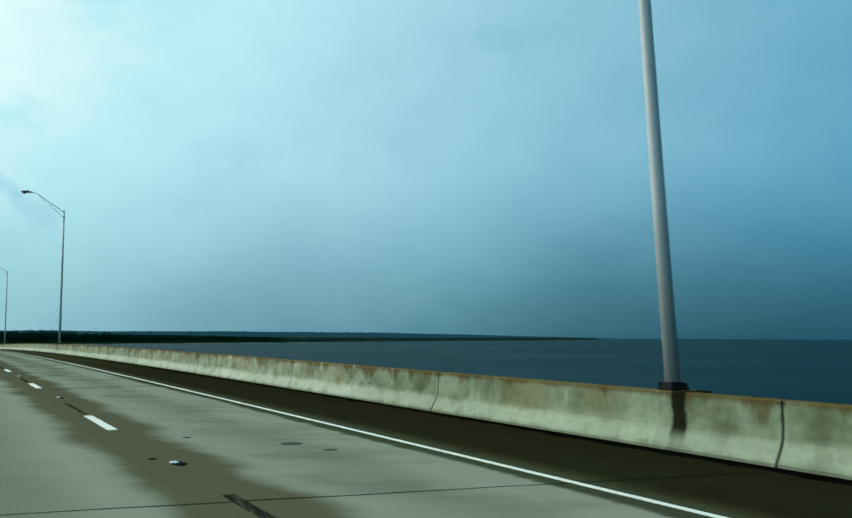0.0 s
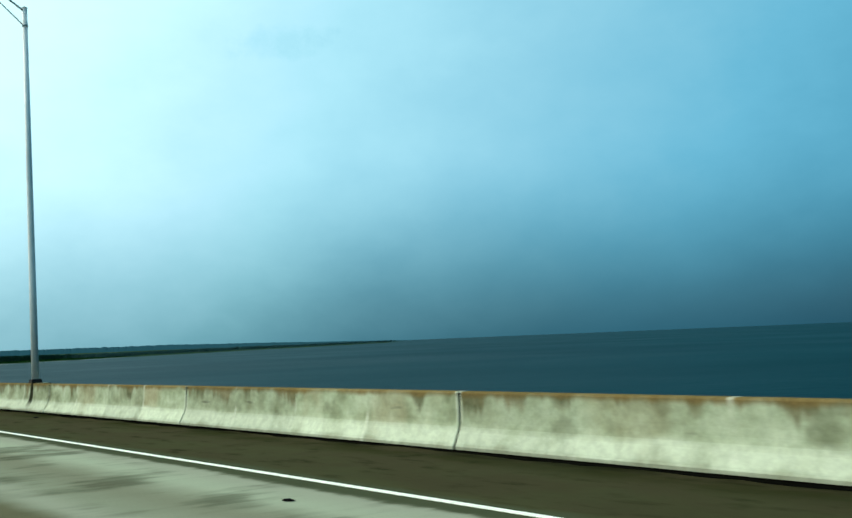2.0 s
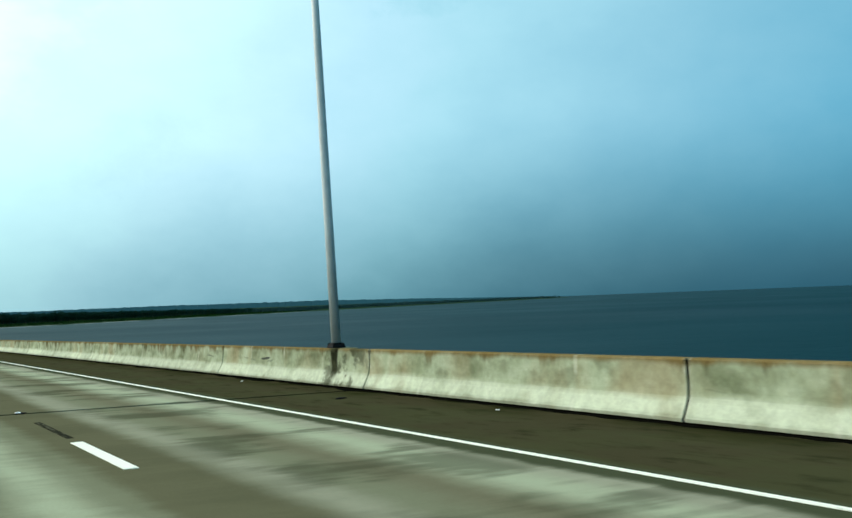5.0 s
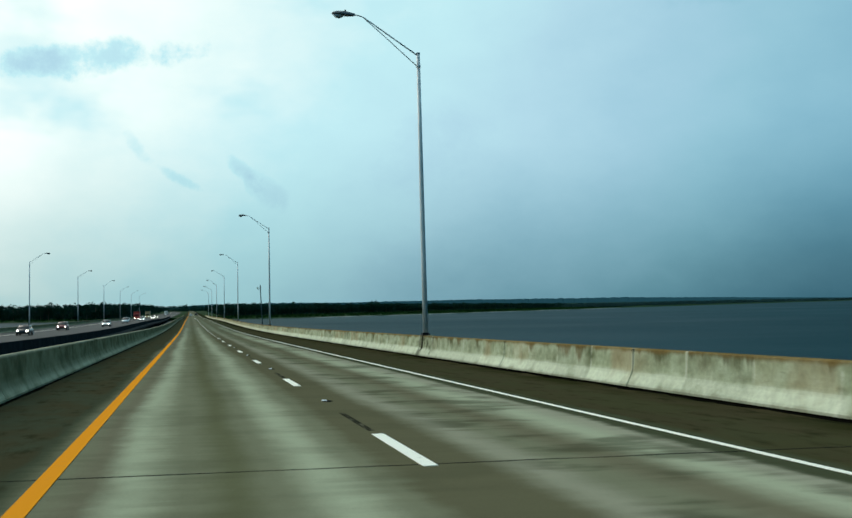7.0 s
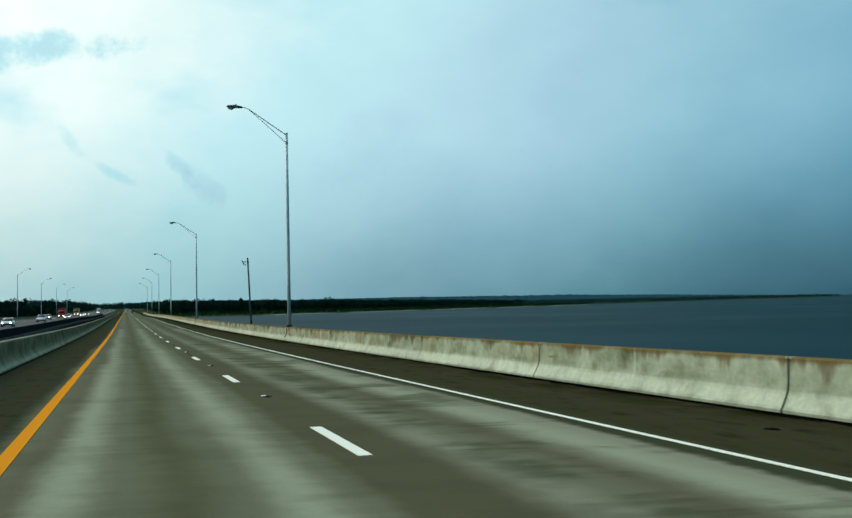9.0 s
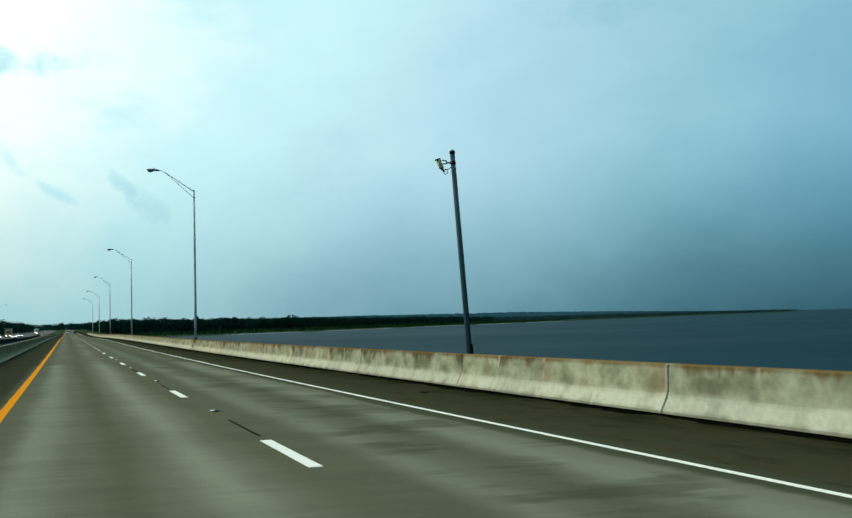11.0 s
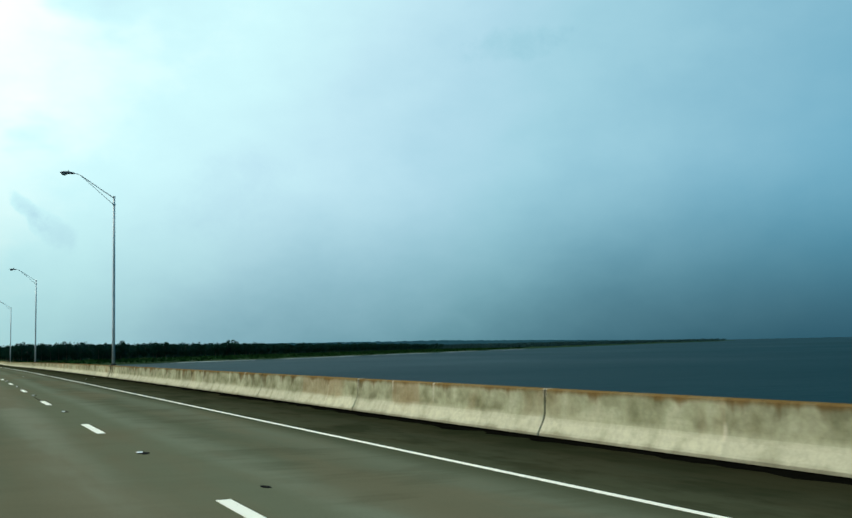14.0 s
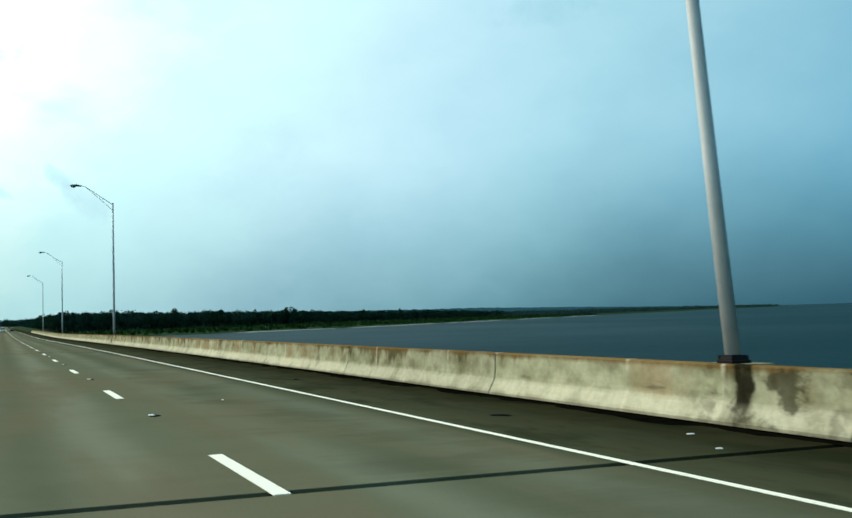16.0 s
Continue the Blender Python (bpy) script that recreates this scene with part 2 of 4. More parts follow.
    soot = math_node(t, 'MULTIPLY', soot, span_node(t, x, 3.2, 4.0))
    col = mix_node(t, soot, col, (.018, .022, .010))
    # the first stretch is pale over the whole of both lanes, with a dark ragged band along the lane line
    xr = math_node(t, 'ADD', x, math_node(t, 'MULTIPLY', math_node(t, 'SUBTRACT', noise_node(t, p, 1.0, 4, 0.6, (0.35, 0.36, 0.0)), 0.5), 1.35))
    fr = math_node(t, 'MULTIPLY_ADD', xr, 1 / 14.0, 0.5)
    light = (.24, .25, .185)
    clean = ramp_node(t, fr, [(q / 14 + 0.5, c) for q, c in [(-3.3, mid), (-2.9, light), (-2.0, (.19, .195, .135)), (-1.1, light), (-.92, light), (-.52, olive), (.42, olive), (.88, light),
                                                          (1.9, (.20, .205, .145)), (2.7, light)]], 'EASE')
    inside = math_node(t, 'MULTIPLY', span_node(t, xx, -3.35, -3.0), span_node(t, xx, 3.28, 3.14))
    first = math_node(t, 'MULTIPLY', inside, span_node(t, y, 100, 15, 0.0, 0.9))
    col = mix_node(t, first, col, clean)
    # brightness put into the base colour up to y 185, fading out by 255
    early_lift = span_node(t, y, 255, 185, 0.0, 0.7)
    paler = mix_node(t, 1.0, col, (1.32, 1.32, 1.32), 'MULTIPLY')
    col = mix_node(t, early_lift, col, paler)
    # dark blotches drawn out along the lanes, strongest before the smoother deck
    blot = math_node(t, 'ADD', noise_node(t, p, 1.0, 3, 0.55, (0.55, 0.66, 0.0)), math_node(t, 'MULTIPLY', math_node(t, 'SUBTRACT', comb, 0.5), 0.38))
    bm = span_node(t, blot, 0.46, 0.64)
    lane = math_node(t, 'MULTIPLY', span_node(t, x, 0.7, 1.2), span_node(t, x, 3.3, 2.9))
    amount = math_node(t, 'MULTIPLY', bm, math_node(t, 'MULTIPLY', math_node(t, 'MULTIPLY_ADD', lane, 0.44, 0.18), span_node(t, y, 0, 30, 0.35, 1.0)))
    amount = math_node(t, 'MULTIPLY', amount, span_node(t, y, 400, 300, 0.4, 1.0))
    col = mix_node(t, amount, col, (.050, .053, .029))
    verge = math_node(t, 'MULTIPLY', span_node(t, math_node(t, 'ABSOLUTE', math_node(t, 'SUBTRACT', x, 0.02)), 3.7, 4.0), noise_node(t, p, 1.0, 4, 0.6, (0.9, 0.42, 0.0)))
    col = mix_node(t, math_node(t, 'MULTIPLY', span_node(t, verge, 0.38, 0.62, 0.0, 0.8), span_node(t, y, 300, 400, 1.0, 0.35)), col, (.054, .046, .024))
    col = mix_node(t, math_node(t, 'MULTIPLY', verge, math_node(t, 'MULTIPLY', span_node(t, rag, 0.5, 0.75, 0.0, 1.3), span_node(t, y, 280, 380, 1.0, 0.5))), col, (.014, .016, .006))
    # dimness at the view's edge put into the colour: first shoulder almost black
    shoulder_dim = math_node(t, 'MULTIPLY', span_node(t, x, 3.8, 4.3), span_node(t, math_node(t, 'ADD', y, math_node(t, 'MULTIPLY', rag, 16)), 70, 30, 0.0, 0.8))
    col = mix_node(t, shoulder_dim, col, (.014, .014, .006))
    tine = noise_node(t, p, 1.0, 3, 0.6, (0.35, 2.6, 0.0))
    fine = noise_node(t, p, 38, 3, 0.6)
    cut = span_node(t, y, 367, 370, 0.15, 0.06)
    k = math_node(t, 'ADD', math_node(t, 'MULTIPLY_ADD', math_node(t, 'SUBTRACT', tine, 0.5), cut, 0.88), math_node(t, 'MULTIPLY', fine, 0.24))
    grey = t.nodes.new('ShaderNodeCombineColor')
    for i in range(3):
        t.links.new(k, grey.inputs[i])
    col = mix_node(t, 1.0, col, grey.outputs[0], 'MULTIPLY')
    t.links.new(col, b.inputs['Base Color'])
    t.links.new(math_node(t, 'MULTIPLY_ADD', rag, 0.15, 0.82), b.inputs['Roughness'])
    bump(t, b, math_node(t, 'ADD', fine, tine), 0.25, 0.006)
    return m


def parapet_material(name, shade_side):
    """Weathered cast concrete: rust-brown stains hanging from the coping, grey-green patches, a paler sloping toe."""
    m, t, b = surface(name, 0.92, 0, 0.0)
    p = world_pos(t)
    sep, py = t.nodes.new('ShaderNodeSeparateXYZ'), t.nodes.new('ShaderNodeSeparateXYZ')
    t.links.new(object_pos(t), sep.inputs[0])
    t.links.new(p, py.inputs[0])
    z, y = sep.outputs['Z'], py.outputs['Y']
    rnd = t.nodes.new('ShaderNodeObjectInfo').outputs['Random']
    drip = noise_node(t, p, 1.0, 4, 0.62, (0.0, 1.05, 0.10))
    patch = noise_node(t, p, 1.0, 4, 0.55, (0.0, 0.75, 1.5))
    fine = noise_node(t, p, 26, 4, 0.6)
    cloudy = noise_node(t, p, 1.0, 3, 0.5, (0.0, 1.7, 2.2))
    # each casting bay between form seams has a tone of its own
    bay = t.nodes.new('ShaderNodeTexWhiteNoise')
    bay.noise_dimensions = '2D'
    cell = t.nodes.new('ShaderNodeCombineXYZ')
    t.links.new(math_node(t, 'FLOOR', math_node(t, 'DIVIDE', sep.outputs['Y'], 2.22)), cell.inputs[0])
    t.links.new(math_node(t, 'MULTIPLY', rnd, 91.0), cell.inputs[1])
    t.links.new(cell.outputs[0], bay.inputs['Vector'])
    bays = bay.outputs['Value']
    body = math_node(t, 'MULTIPLY_ADD', cloudy, 0.5, math_node(t, 'MULTIPLY', patch, 0.5))
    base = ramp_node(t, body, [(0.32, (.165, .19, .105)), (0.43, (.31, .345, .215)), (0.53, (.44, .49, .33)), (0.63, (.55, .605, .43))])
    spot = t.nodes.new('ShaderNodeTexVoronoi')
    sm = t.nodes.new('ShaderNodeMapping')
    sm.inputs['Scale'].default_value = (0.0, 1.35, 2.0)
    t.links.new(p, sm.inputs['Vector'])
    t.links.new(sm.outputs['Vector'], spot.inputs['Vector'])
    spot.inputs['Scale'].default_value = 1.0
    ragged = math_node(t, 'ADD', spot.outputs['Distance'], math_node(t, 'MULTIPLY', math_node(t, 'SUBTRACT', cloudy, 0.5), 1.1))
    pick = t.nodes.new('ShaderNodeSeparateColor')
    t.links.new(spot.outputs['Color'], pick.inputs[0])
    spots = math_node(t, 'MULTIPLY', span_node(t, ragged, 0.40, 0.16), span_node(t, pick.outputs[0], 0.45, 0.75, 0.0, 0.42))
    base = mix_node(t, spots, base, (.19, .205, .125))
    tan = math_node(t, 'MULTIPLY', span_node(t, noise_node(t, p, 1.0, 3, 0.5, (0.0, 0.6, 0.25)), 0.46, 0.62, 0.0, 0.6), span_node(t, bays, 0.2, 0.8, 0.15, 1.0))
    base = mix_node(t, tan, base, (.36, .285, .16))
    # the sloping toe is pale, with a wandering upper edge
    edge = math_node(t, 'ADD', z, math_node(t, 'MULTIPLY', math_node(t, 'SUBTRACT', patch, 0.5), 0.22))
    toe = math_node(t, 'MULTIPLY', span_node(t, edge, 0.39, 0.25), span_node(t, cloudy, 0.30, 0.55, 0.55, 0.95))
    base = mix_node(t, toe, base, (.64, .69, .52))
    splash = math_node(t, 'MULTIPLY', span_node(t, math_node(t, 'ADD', z, math_node(t, 'MULTIPLY', math_node(t, 'SUBTRACT', cloudy, 0.5), 0.16)), 0.13, 0.03), 0.55)
    base = mix_node(t, splash, base, (.20, .20, .125))
    # stains reach down from the coping by a ragged length
    reach = math_node(t, 'MULTIPLY_ADD', drip, -2.0, math_node(t, 'MULTIPLY_ADD', bays, 0.30, 1.64))
    st = span_node(t, math_node(t, 'SUBTRACT', z, reach), -0.06, 0.16)
    base = mix_node(t, math_node(t, 'MULTIPLY', st, 0.70), base, mix_node(t, span_node(t, patch, 0.40, 0.60), (.085, .075, .030), (.19, .135, .055)))
    top = span_node(t, math_node(t, 'ADD', z, math_node(t, 'MULTIPLY', math_node(t, 'SUBTRACT', drip, 0.5), 0.22)), 0.70, 0.80)
    coping = mix_node(t, fine, (.135, .090, .028), (.26, .175, .065))
    # on the shaded side the lit top edge is painted pale
    if shade_side:
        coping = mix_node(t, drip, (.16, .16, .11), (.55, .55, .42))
    base = mix_node(t, math_node(t, 'MULTIPLY', top, 0.88), base, coping)
    # black runoff under each lamp post, and a few old scrapes at bumper height
    rel = math_node(t, 'SUBTRACT', math_node(t, 'FLOORED_MODULO', math_node(t, 'ADD', y, 40.2 + 4.52 + 0.42), 80.40), 40.2)
    rel = math_node(t, 'ABSOLUTE', math_node(t, 'ADD', rel, math_node(t, 'MULTIPLY', math_node(t, 'SUBTRACT', cloudy, 0.5), 0.35)))
    run = math_node(t, 'MULTIPLY', span_node(t, rel, 0.21, 0.12), span_node(t, z, 0.12, 0.34, 0.25, 1.0))
    base = mix_node(t, math_node(t, 'MULTIPLY', run, 0.96), base, (.016, .016, .009))
    # mould blotches for a metre or two either side of each post
    near = math_node(t, 'SUBTRACT', math_node(t, 'FLOORED_MODULO', math_node(t, 'ADD', y, 40.2 + 4.52 + 0.9), 80.40), 40.2)
    near = math_node(t, 'MULTIPLY', math_node(t, 'MULTIPLY', span_node(t, math_node(t, 'ABSOLUTE', near), 2.0, 0.4), span_node(t, y, 110, 130)), span_node(t, noise_node(t, p, 1.0, 4, 0.6, (0.0, 1.9, 2.6)), 0.46, 0.60, 0.0, 0.8))
    base = mix_node(t, near, base, (.062, .066, .036))
    scrape = span_node(t, noise_node(t, p, 1.0, 3, 0.6, (0.0, 0.55, 3.4)), 0.66, 0.74)
    scrape = math_node(t, 'MULTIPLY', scrape, math_node(t, 'MULTIPLY', span_node(t, z, 0.32, 0.42), span_node(t, z, 0.66, 0.52)))
    base = mix_node(t, math_node(t, 'MULTIPLY', scrape, 0.6), base, (.10, .105, .075))
    # pale lime lines where the forms met, four to a panel, each broken and faint in its own way
    oy = math_node(t, 'ADD', sep.outputs['Y'], math_node(t, 'MULTIPLY', math_node(t, 'SUBTRACT', cloudy, 0.5), 0.06))
    seam = math_node(t, 'ABSOLUTE', math_node(t, 'SUBTRACT', math_node(t, 'FLOORED_MODULO', math_node(t, 'ADD', oy, 1.11), 2.22), 1.11))
    white = math_node(t, 'MULTIPLY', span_node(t, seam, 0.07, 0.015), span_node(t, noise_node(t, p, 1.0, 3, 0.6, (0.0, 0.42, 1.4)), 0.46, 0.58))
    base = mix_node(t, math_node(t, 'MULTIPLY', white, 0.5), base, (.74, .76, .60))
    fleck = span_node(t, noise_node(t, p, 1.0, 5, 0.7, (0.0, 6.5, 7.5)), 0.36, 0.64)
    tone = math_node(t, 'ADD', math_node(t, 'MULTIPLY_ADD', bays, 0.20, 0.62), math_node(t, 'MULTIPLY_ADD', fleck, 0.15, math_node(t, 'MULTIPLY', fine, 0.18)))
    grey = t.nodes.new('ShaderNodeCombineColor')
    for i in range(3):
        t.links.new(tone, grey.inputs[i])
    base = mix_node(t, 1.0, base, grey.outputs[0], 'MULTIPLY')
    # older, browner casting towards the land end
    old = span_node(t, y, 260, 400, 0.0, 0.85)
    base = mix_node(t, old, base, mix_node(t, 1.0, base, (.97, .85, .80), 'MULTIPLY'))
    # the first panels are greener, and darkened in the colour for the view's dim edge
    dull = span_node(t, math_node(t, 'ADD', y, math_node(t, 'MULTIPLY', patch, 8)), 14, 4, 0.0, 0.75)
    base = mix_node(t, dull, base, mix_node(t, 1.0, base, (.62, .68, .60), 'MULTIPLY'))
    # shade of the side away from the bright sky, mixed into the colour
    if shade_side:
        shade_mix = math_node(t, 'MULTIPLY', span_node(t, cloudy, 0.30, 0.60, 0.95, 0.84), math_node(t, 'MULTIPLY', span_node(t, z, 0.79, 0.75, 0.25, 1.0), span_node(t, z, 0.10, 0.26, 0.60, 1.0)))
        base = mix_node(t, shade_mix, base, mix_node(t, span_node(t, patch, 0.35, 0.65), (.082, .094, .054), (.150, .168, .105)))
    t.links.new(base, b.inputs['Base Color'])
    bump(t, b, math_node(t, 'ADD', fine, patch), 0.3, 0.01)
    return m


def water_material():
    m, t, b = surface("bay_water", 0.10, 0, 0.125)
    p = world_pos(t)
    b.inputs['IOR'].default_value = 1.075
    b.inputs['Specular Tint'].default_value = (.08, .82, .86, 1)
    t.links.new(ramp_node(t, noise_node(t, p, 0.004, 3), [(0.3, (.001, .020, .026)), (0.7, (.002, .029, .037))]), b.inputs['Base Color'])
    w = math_node(t, 'ADD', noise_node(t, p, 1.0, 4, 0.6, (.35, .5, .4)), math_node(t, 'MULTIPLY', noise_node(t, p, 1.0, 2, 0.5, (.05, .07, .1)), 1.5))
    t.links.new(math_node(t, 'MULTIPLY_ADD', noise_node(t, p, 0.01, 3), 0.16, 0.32), b.inputs['Roughness'])
    bump(t, b, w, 0.35, 0.4)
    return m


def leaf_material(name, lo, hi):
    m, t, b = surface(name, 0.9, 0, 0.03)
    isl = t.nodes.new('ShaderNodeNewGeometry').outputs['Random Per Island']
    rnd = t.nodes.new('ShaderNodeObjectInfo').outputs['Random']
    k = math_node(t, 'ADD', math_node(t, 'MULTIPLY', isl, 0.6), math_node(t, 'MULTIPLY', rnd, 0.4))
    t.links.new(ramp_node(t, k, [(0.1, lo), (0.9, hi)]), b.inputs['Base Color'])
    return m


def marsh_material():
    m, t, b = surface("marsh_ground", 0.95, 0, 0.03)
    p = world_pos(t)
    n = noise_node(t, p, 0.02, 5, 0.6)
    f = noise_node(t, p, 0.5, 3, 0.6)
    c = ramp_node(t, n, [(0.3, (.008, .026, .006)), (0.55, (.014, .042, .010)), (0.75, (.020, .052, .013))])
    t.links.new(mix_node(t, math_node(t, 'MULTIPLY', f, 0.5), c, (.010, .030, .008)), b.inputs['Base Color'])
    bump(t, b, f, 0.6, 0.4)
    return m


def glow(name, col, strength):
    m, t, b = surface(name, 0.3)
    b.inputs['Base Color'].default_value = (*col, 1)
    b.inputs['Emission Color'].default_value = (*col, 1)
    b.inputs['Emission Strength'].default_value = strength
    return m


def paint_material(name, col, wear):
    """Road marking paint, thin and chipped."""
    m, t, b = surface(name, 0.7, 0, 0.0)
    p = world_pos(t)
    chip = noise_node(t, p, 14, 5, 0.7)
    big = noise_node(t, p, 1.0, 3, 0.5, (2.0, 0.7, 0.0))
    k = span_node(t, math_node(t, 'ADD', chip, math_node(t, 'MULTIPLY', math_node(t, 'SUBTRACT', big, 0.5), 0.4)), 0.62, 0.72)
    t.links.new(mix_node(t, math_node(t, 'MULTIPLY', k, wear), col, (.20, .19, .15)), b.inputs['Base Color'])
    bump(t, b, chip, 0.2, 0.003)
    return m


def tape_material():
    """Black road tape, rubbed through to the concrete in streaks."""
    m, t, b = surface("worn_black_tape", 0.9, 0, 0.0)
    p = world_pos(t)
    rub = noise_node(t, p, 1.0, 5, 0.65, (16.0, 2.2, 0.0))
    grit = noise_node(t, p, 45, 3, 0.6)
    k = math_node(t, 'ADD', rub, math_node(t, 'MULTIPLY', math_node(t, 'SUBTRACT', grit, 0.5), 0.3))
    t.links.new(ramp_node(t, k, [(0.36, (.018, .018, .013)), (0.52, (.035, .034, .023)), (0.62, (.10, .095, .062))]), b.inputs['Base Color'])
    bump(t, b, grit, 0.2, 0.003)
    return m


MAT_ROAD = road_material()
MAT_PARAPET = parapet_material("parapet_concrete", False)
# copy for parapets facing the dark sky, shade put into the colour
MAT_PARAPET_SHADED = parapet_material("shaded_parapet_concrete", True)
# opposite parapet's near side: its shade is put into the colour
MAT_SHADED_BLACK = simple("shaded_black_concrete", (.020, .026, .029), 0.95, 0, 0.5, 0.8, 0.0)
# steel paled for haze on the opposite lamps; also the camera pole's lid
MAT_PALE_GALV = simple("pale_galvanised_steel", (.62, .66, .68), 0.6, 0.0, 0.1)
# ridge tone is blue-grey because distance haze is painted into it
MAT_RIDGE = simple("hazed_ridge", (.021, .068, .088), 0.95, 0, 0.12, 0.004, 0.0)
MAT_WATER = water_material()
# the teal in these leaf colours stands in for haze, palest farthest away
MAT_LEAF = leaf_material("leaf_dark", (.007, .034, .022), (.017, .062, .038))
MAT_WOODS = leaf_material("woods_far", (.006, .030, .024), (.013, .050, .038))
MAT_FAR_WOODS = leaf_material("hazed_far_woods", (.018, .052, .054), (.034, .082, .082))
MAT_BARK = simple("bark", (.060, .048, .036), 0.9)
MAT_MARSH = marsh_material()
MAT_PALE_BANK = simple("pale_bank", (.38, .40, .37), 0.8, 0, 0.3, 0.3, 0.1)
MAT_REED = leaf_material("reed", (.008, .034, .008), (.016, .056, .013))
MAT_WHITE = paint_material("white_line_paint", (.92, .90, .78), 0.35)
MAT_YELLOW = paint_material("yellow_line_paint", (.80, .295, .020), 0.35)
MAT_TAR = simple("bitumen", (.006, .006, .006), 0.9, 0, 0.4, 9, 0.02)
MAT_STRIP = tape_material()
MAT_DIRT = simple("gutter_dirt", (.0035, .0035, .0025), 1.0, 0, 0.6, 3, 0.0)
MAT_SLAB = simple("deck_concrete", (.017, .021, .020), 0.9, 0, 0.3, 0.6)
MAT_SCUFF = simple("rubber_scuff", (.085, .092, .075), 0.95, 0, 0.5, 9, 0.0)
MAT_SEAL = simple("joint_seal", (.005, .005, .005), 0.9, 0, 0.3, 6, 0.03)
MAT_GALV = simple("galvanised_steel", (.62, .65, .65), 0.5, 0.15, 0.12, 3)
MAT_CAMPOLE = simple("blue_grey_steel", (.045, .088, .100), 0.7, 0.0, 0.2, 3, 0.2)
MAT_IRON = simple("black_cast_iron", (.008, .008, .009), 0.7, 0.0, 0.3, 6, 0.12)
MAT_HEAD = simple("lamp_housing_grey", (.14, .15, .16), 0.5, 0.3)
MAT_LENS = simple("lamp_glass", (.45, .47, .46), 0.15, 0, 0.1)
MAT_CREAM = simple("cream_camera_housing", (.62, .55, .30), 0.5)
MAT_REFLECT = simple("white_ceramic_marker", (.90, .90, .86), 0.25)
MAT_GLASS = simple("vehicle_glass", (.012, .015, .018), 0.06, 0, 0.1)
MAT_TYRE = simple("tyre_rubber", (.015, .015, .015), 0.85)
MAT_RIM = simple("alloy_rim", (.45, .45, .45), 0.35, 0.8)
MAT_BEAM = glow("headlight_lit", (1.0, .93, .80), 12.0)
MAT_TAIL = simple("tail_lamp_red", (.35, .01, .01), 0.25)
MAT_RUBBISH = simple("pale_litter", (.85, .85, .80), 0.7)


# ---------------------------------------------------------------- mesh helpers
def part(name, bm, material, parent=None, label="", m=None):
    """Links a bmesh as one mesh object under a thing or a part."""
    me = bpy.data.meshes.new(name)
    bm.to_mesh(me)
    bm.free()
    me.materials.append(material)
    ob = new(name, me)
    if m is not None:
        ob.matrix_basis = m
    if parent is not None:
        ob.parent = parent
    if label:
        ob["label"] = label
    return ob


def thing(name, label, category, group="", kind="", m=None):
    ob = new(name)
    ob.empty_display_size = 0.2
    if m is not None:
        ob.matrix_basis = m
    return tagged(ob, label, category, group, kind)


def smooth(bm):
    for f in bm.faces:
        f.smooth = True
    return bm


def box(bm, x0, y0, z0, x1, y1, z1, bevel=0.0):
    vs = [bm.verts.new(v) for v in ((x0, y0, z0), (x1, y0, z0), (x1, y1, z0), (x0, y1, z0), (x0, y0, z1), (x1, y0, z1), (x1, y1, z1), (x0, y1, z1))]
    fs = [bm.faces.new([vs[i] for i in q]) for q in ((3, 2, 1, 0), (4, 5, 6, 7), (0, 1, 5, 4), (1, 2, 6, 5), (2, 3, 7, 6), (3, 0, 4, 7))]
    if bevel:
        es = {e for f in fs for e in f.edges}
        bmesh.ops.bevel(bm, geom=list(es), offset=bevel, segments=2, profile=0.6, affect='EDGES')
    return bm


def boxed(x0, y0, z0, x1, y1, z1, bevel=0.0):
    return box(bmesh.new(), x0, y0, z0, x1, y1, z1, bevel)


def tube(bm, pts, radii, sides=12, caps=True):
    """A round tube through points, with a radius at each."""
    rings = []
    pts = [Vector(p) for p in pts]
    ref = Vector((0, 1, 0)) if abs((pts[-1] - pts[0]).normalized().y) < 0.9 else Vector((1, 0, 0))
    for i, p in enumerate(pts):
        d = (pts[min(i + 1, len(pts) - 1)] - pts[max(i - 1, 0)]).normalized()
        u = d.cross(ref).normalized()
        w = u.cross(d)
        rings.append([bm.verts.new(p + (u * math.cos(a) + w * math.sin(a)) * radii[i]) for a in (2 * math.pi * k / sides for k in range(sides))])
    for a, b in zip(rings, rings[1:]):
        for k in range(sides):
            bm.faces.new((a[k], b[k], b[(k + 1) % sides], a[(k + 1) % sides])).smooth = True
    if caps:
        bm.faces.new(rings[0])
        bm.faces.new(rings[-1][::-1])
    return bm


def tubed(pts, radii, sides=12):
    bm = tube(bmesh.new(), pts, radii, sides)
    bmesh.ops.recalc_face_normals(bm, faces=bm.faces[:])
    return bm


def loft(sections, closed=True):
    """A skin over closed sections of equal count, capped at both ends."""
    bm = bmesh.new()
    rows = [[bm.verts.new(v) for v in s] for s in sections]
    n = len(rows[0])
    for a, b in zip(rows, rows[1:]):
        for k in range(n if closed else n - 1):
            bm.faces.new((a[k], a[(k + 1) % n], b[(k + 1) % n], b[k]))
    if closed:
        bm.faces.new(rows[0][::-1])
        bm.faces.new(rows[-1])
    bmesh.ops.recalc_face_normals(bm, faces=bm.faces[:])
    return bm


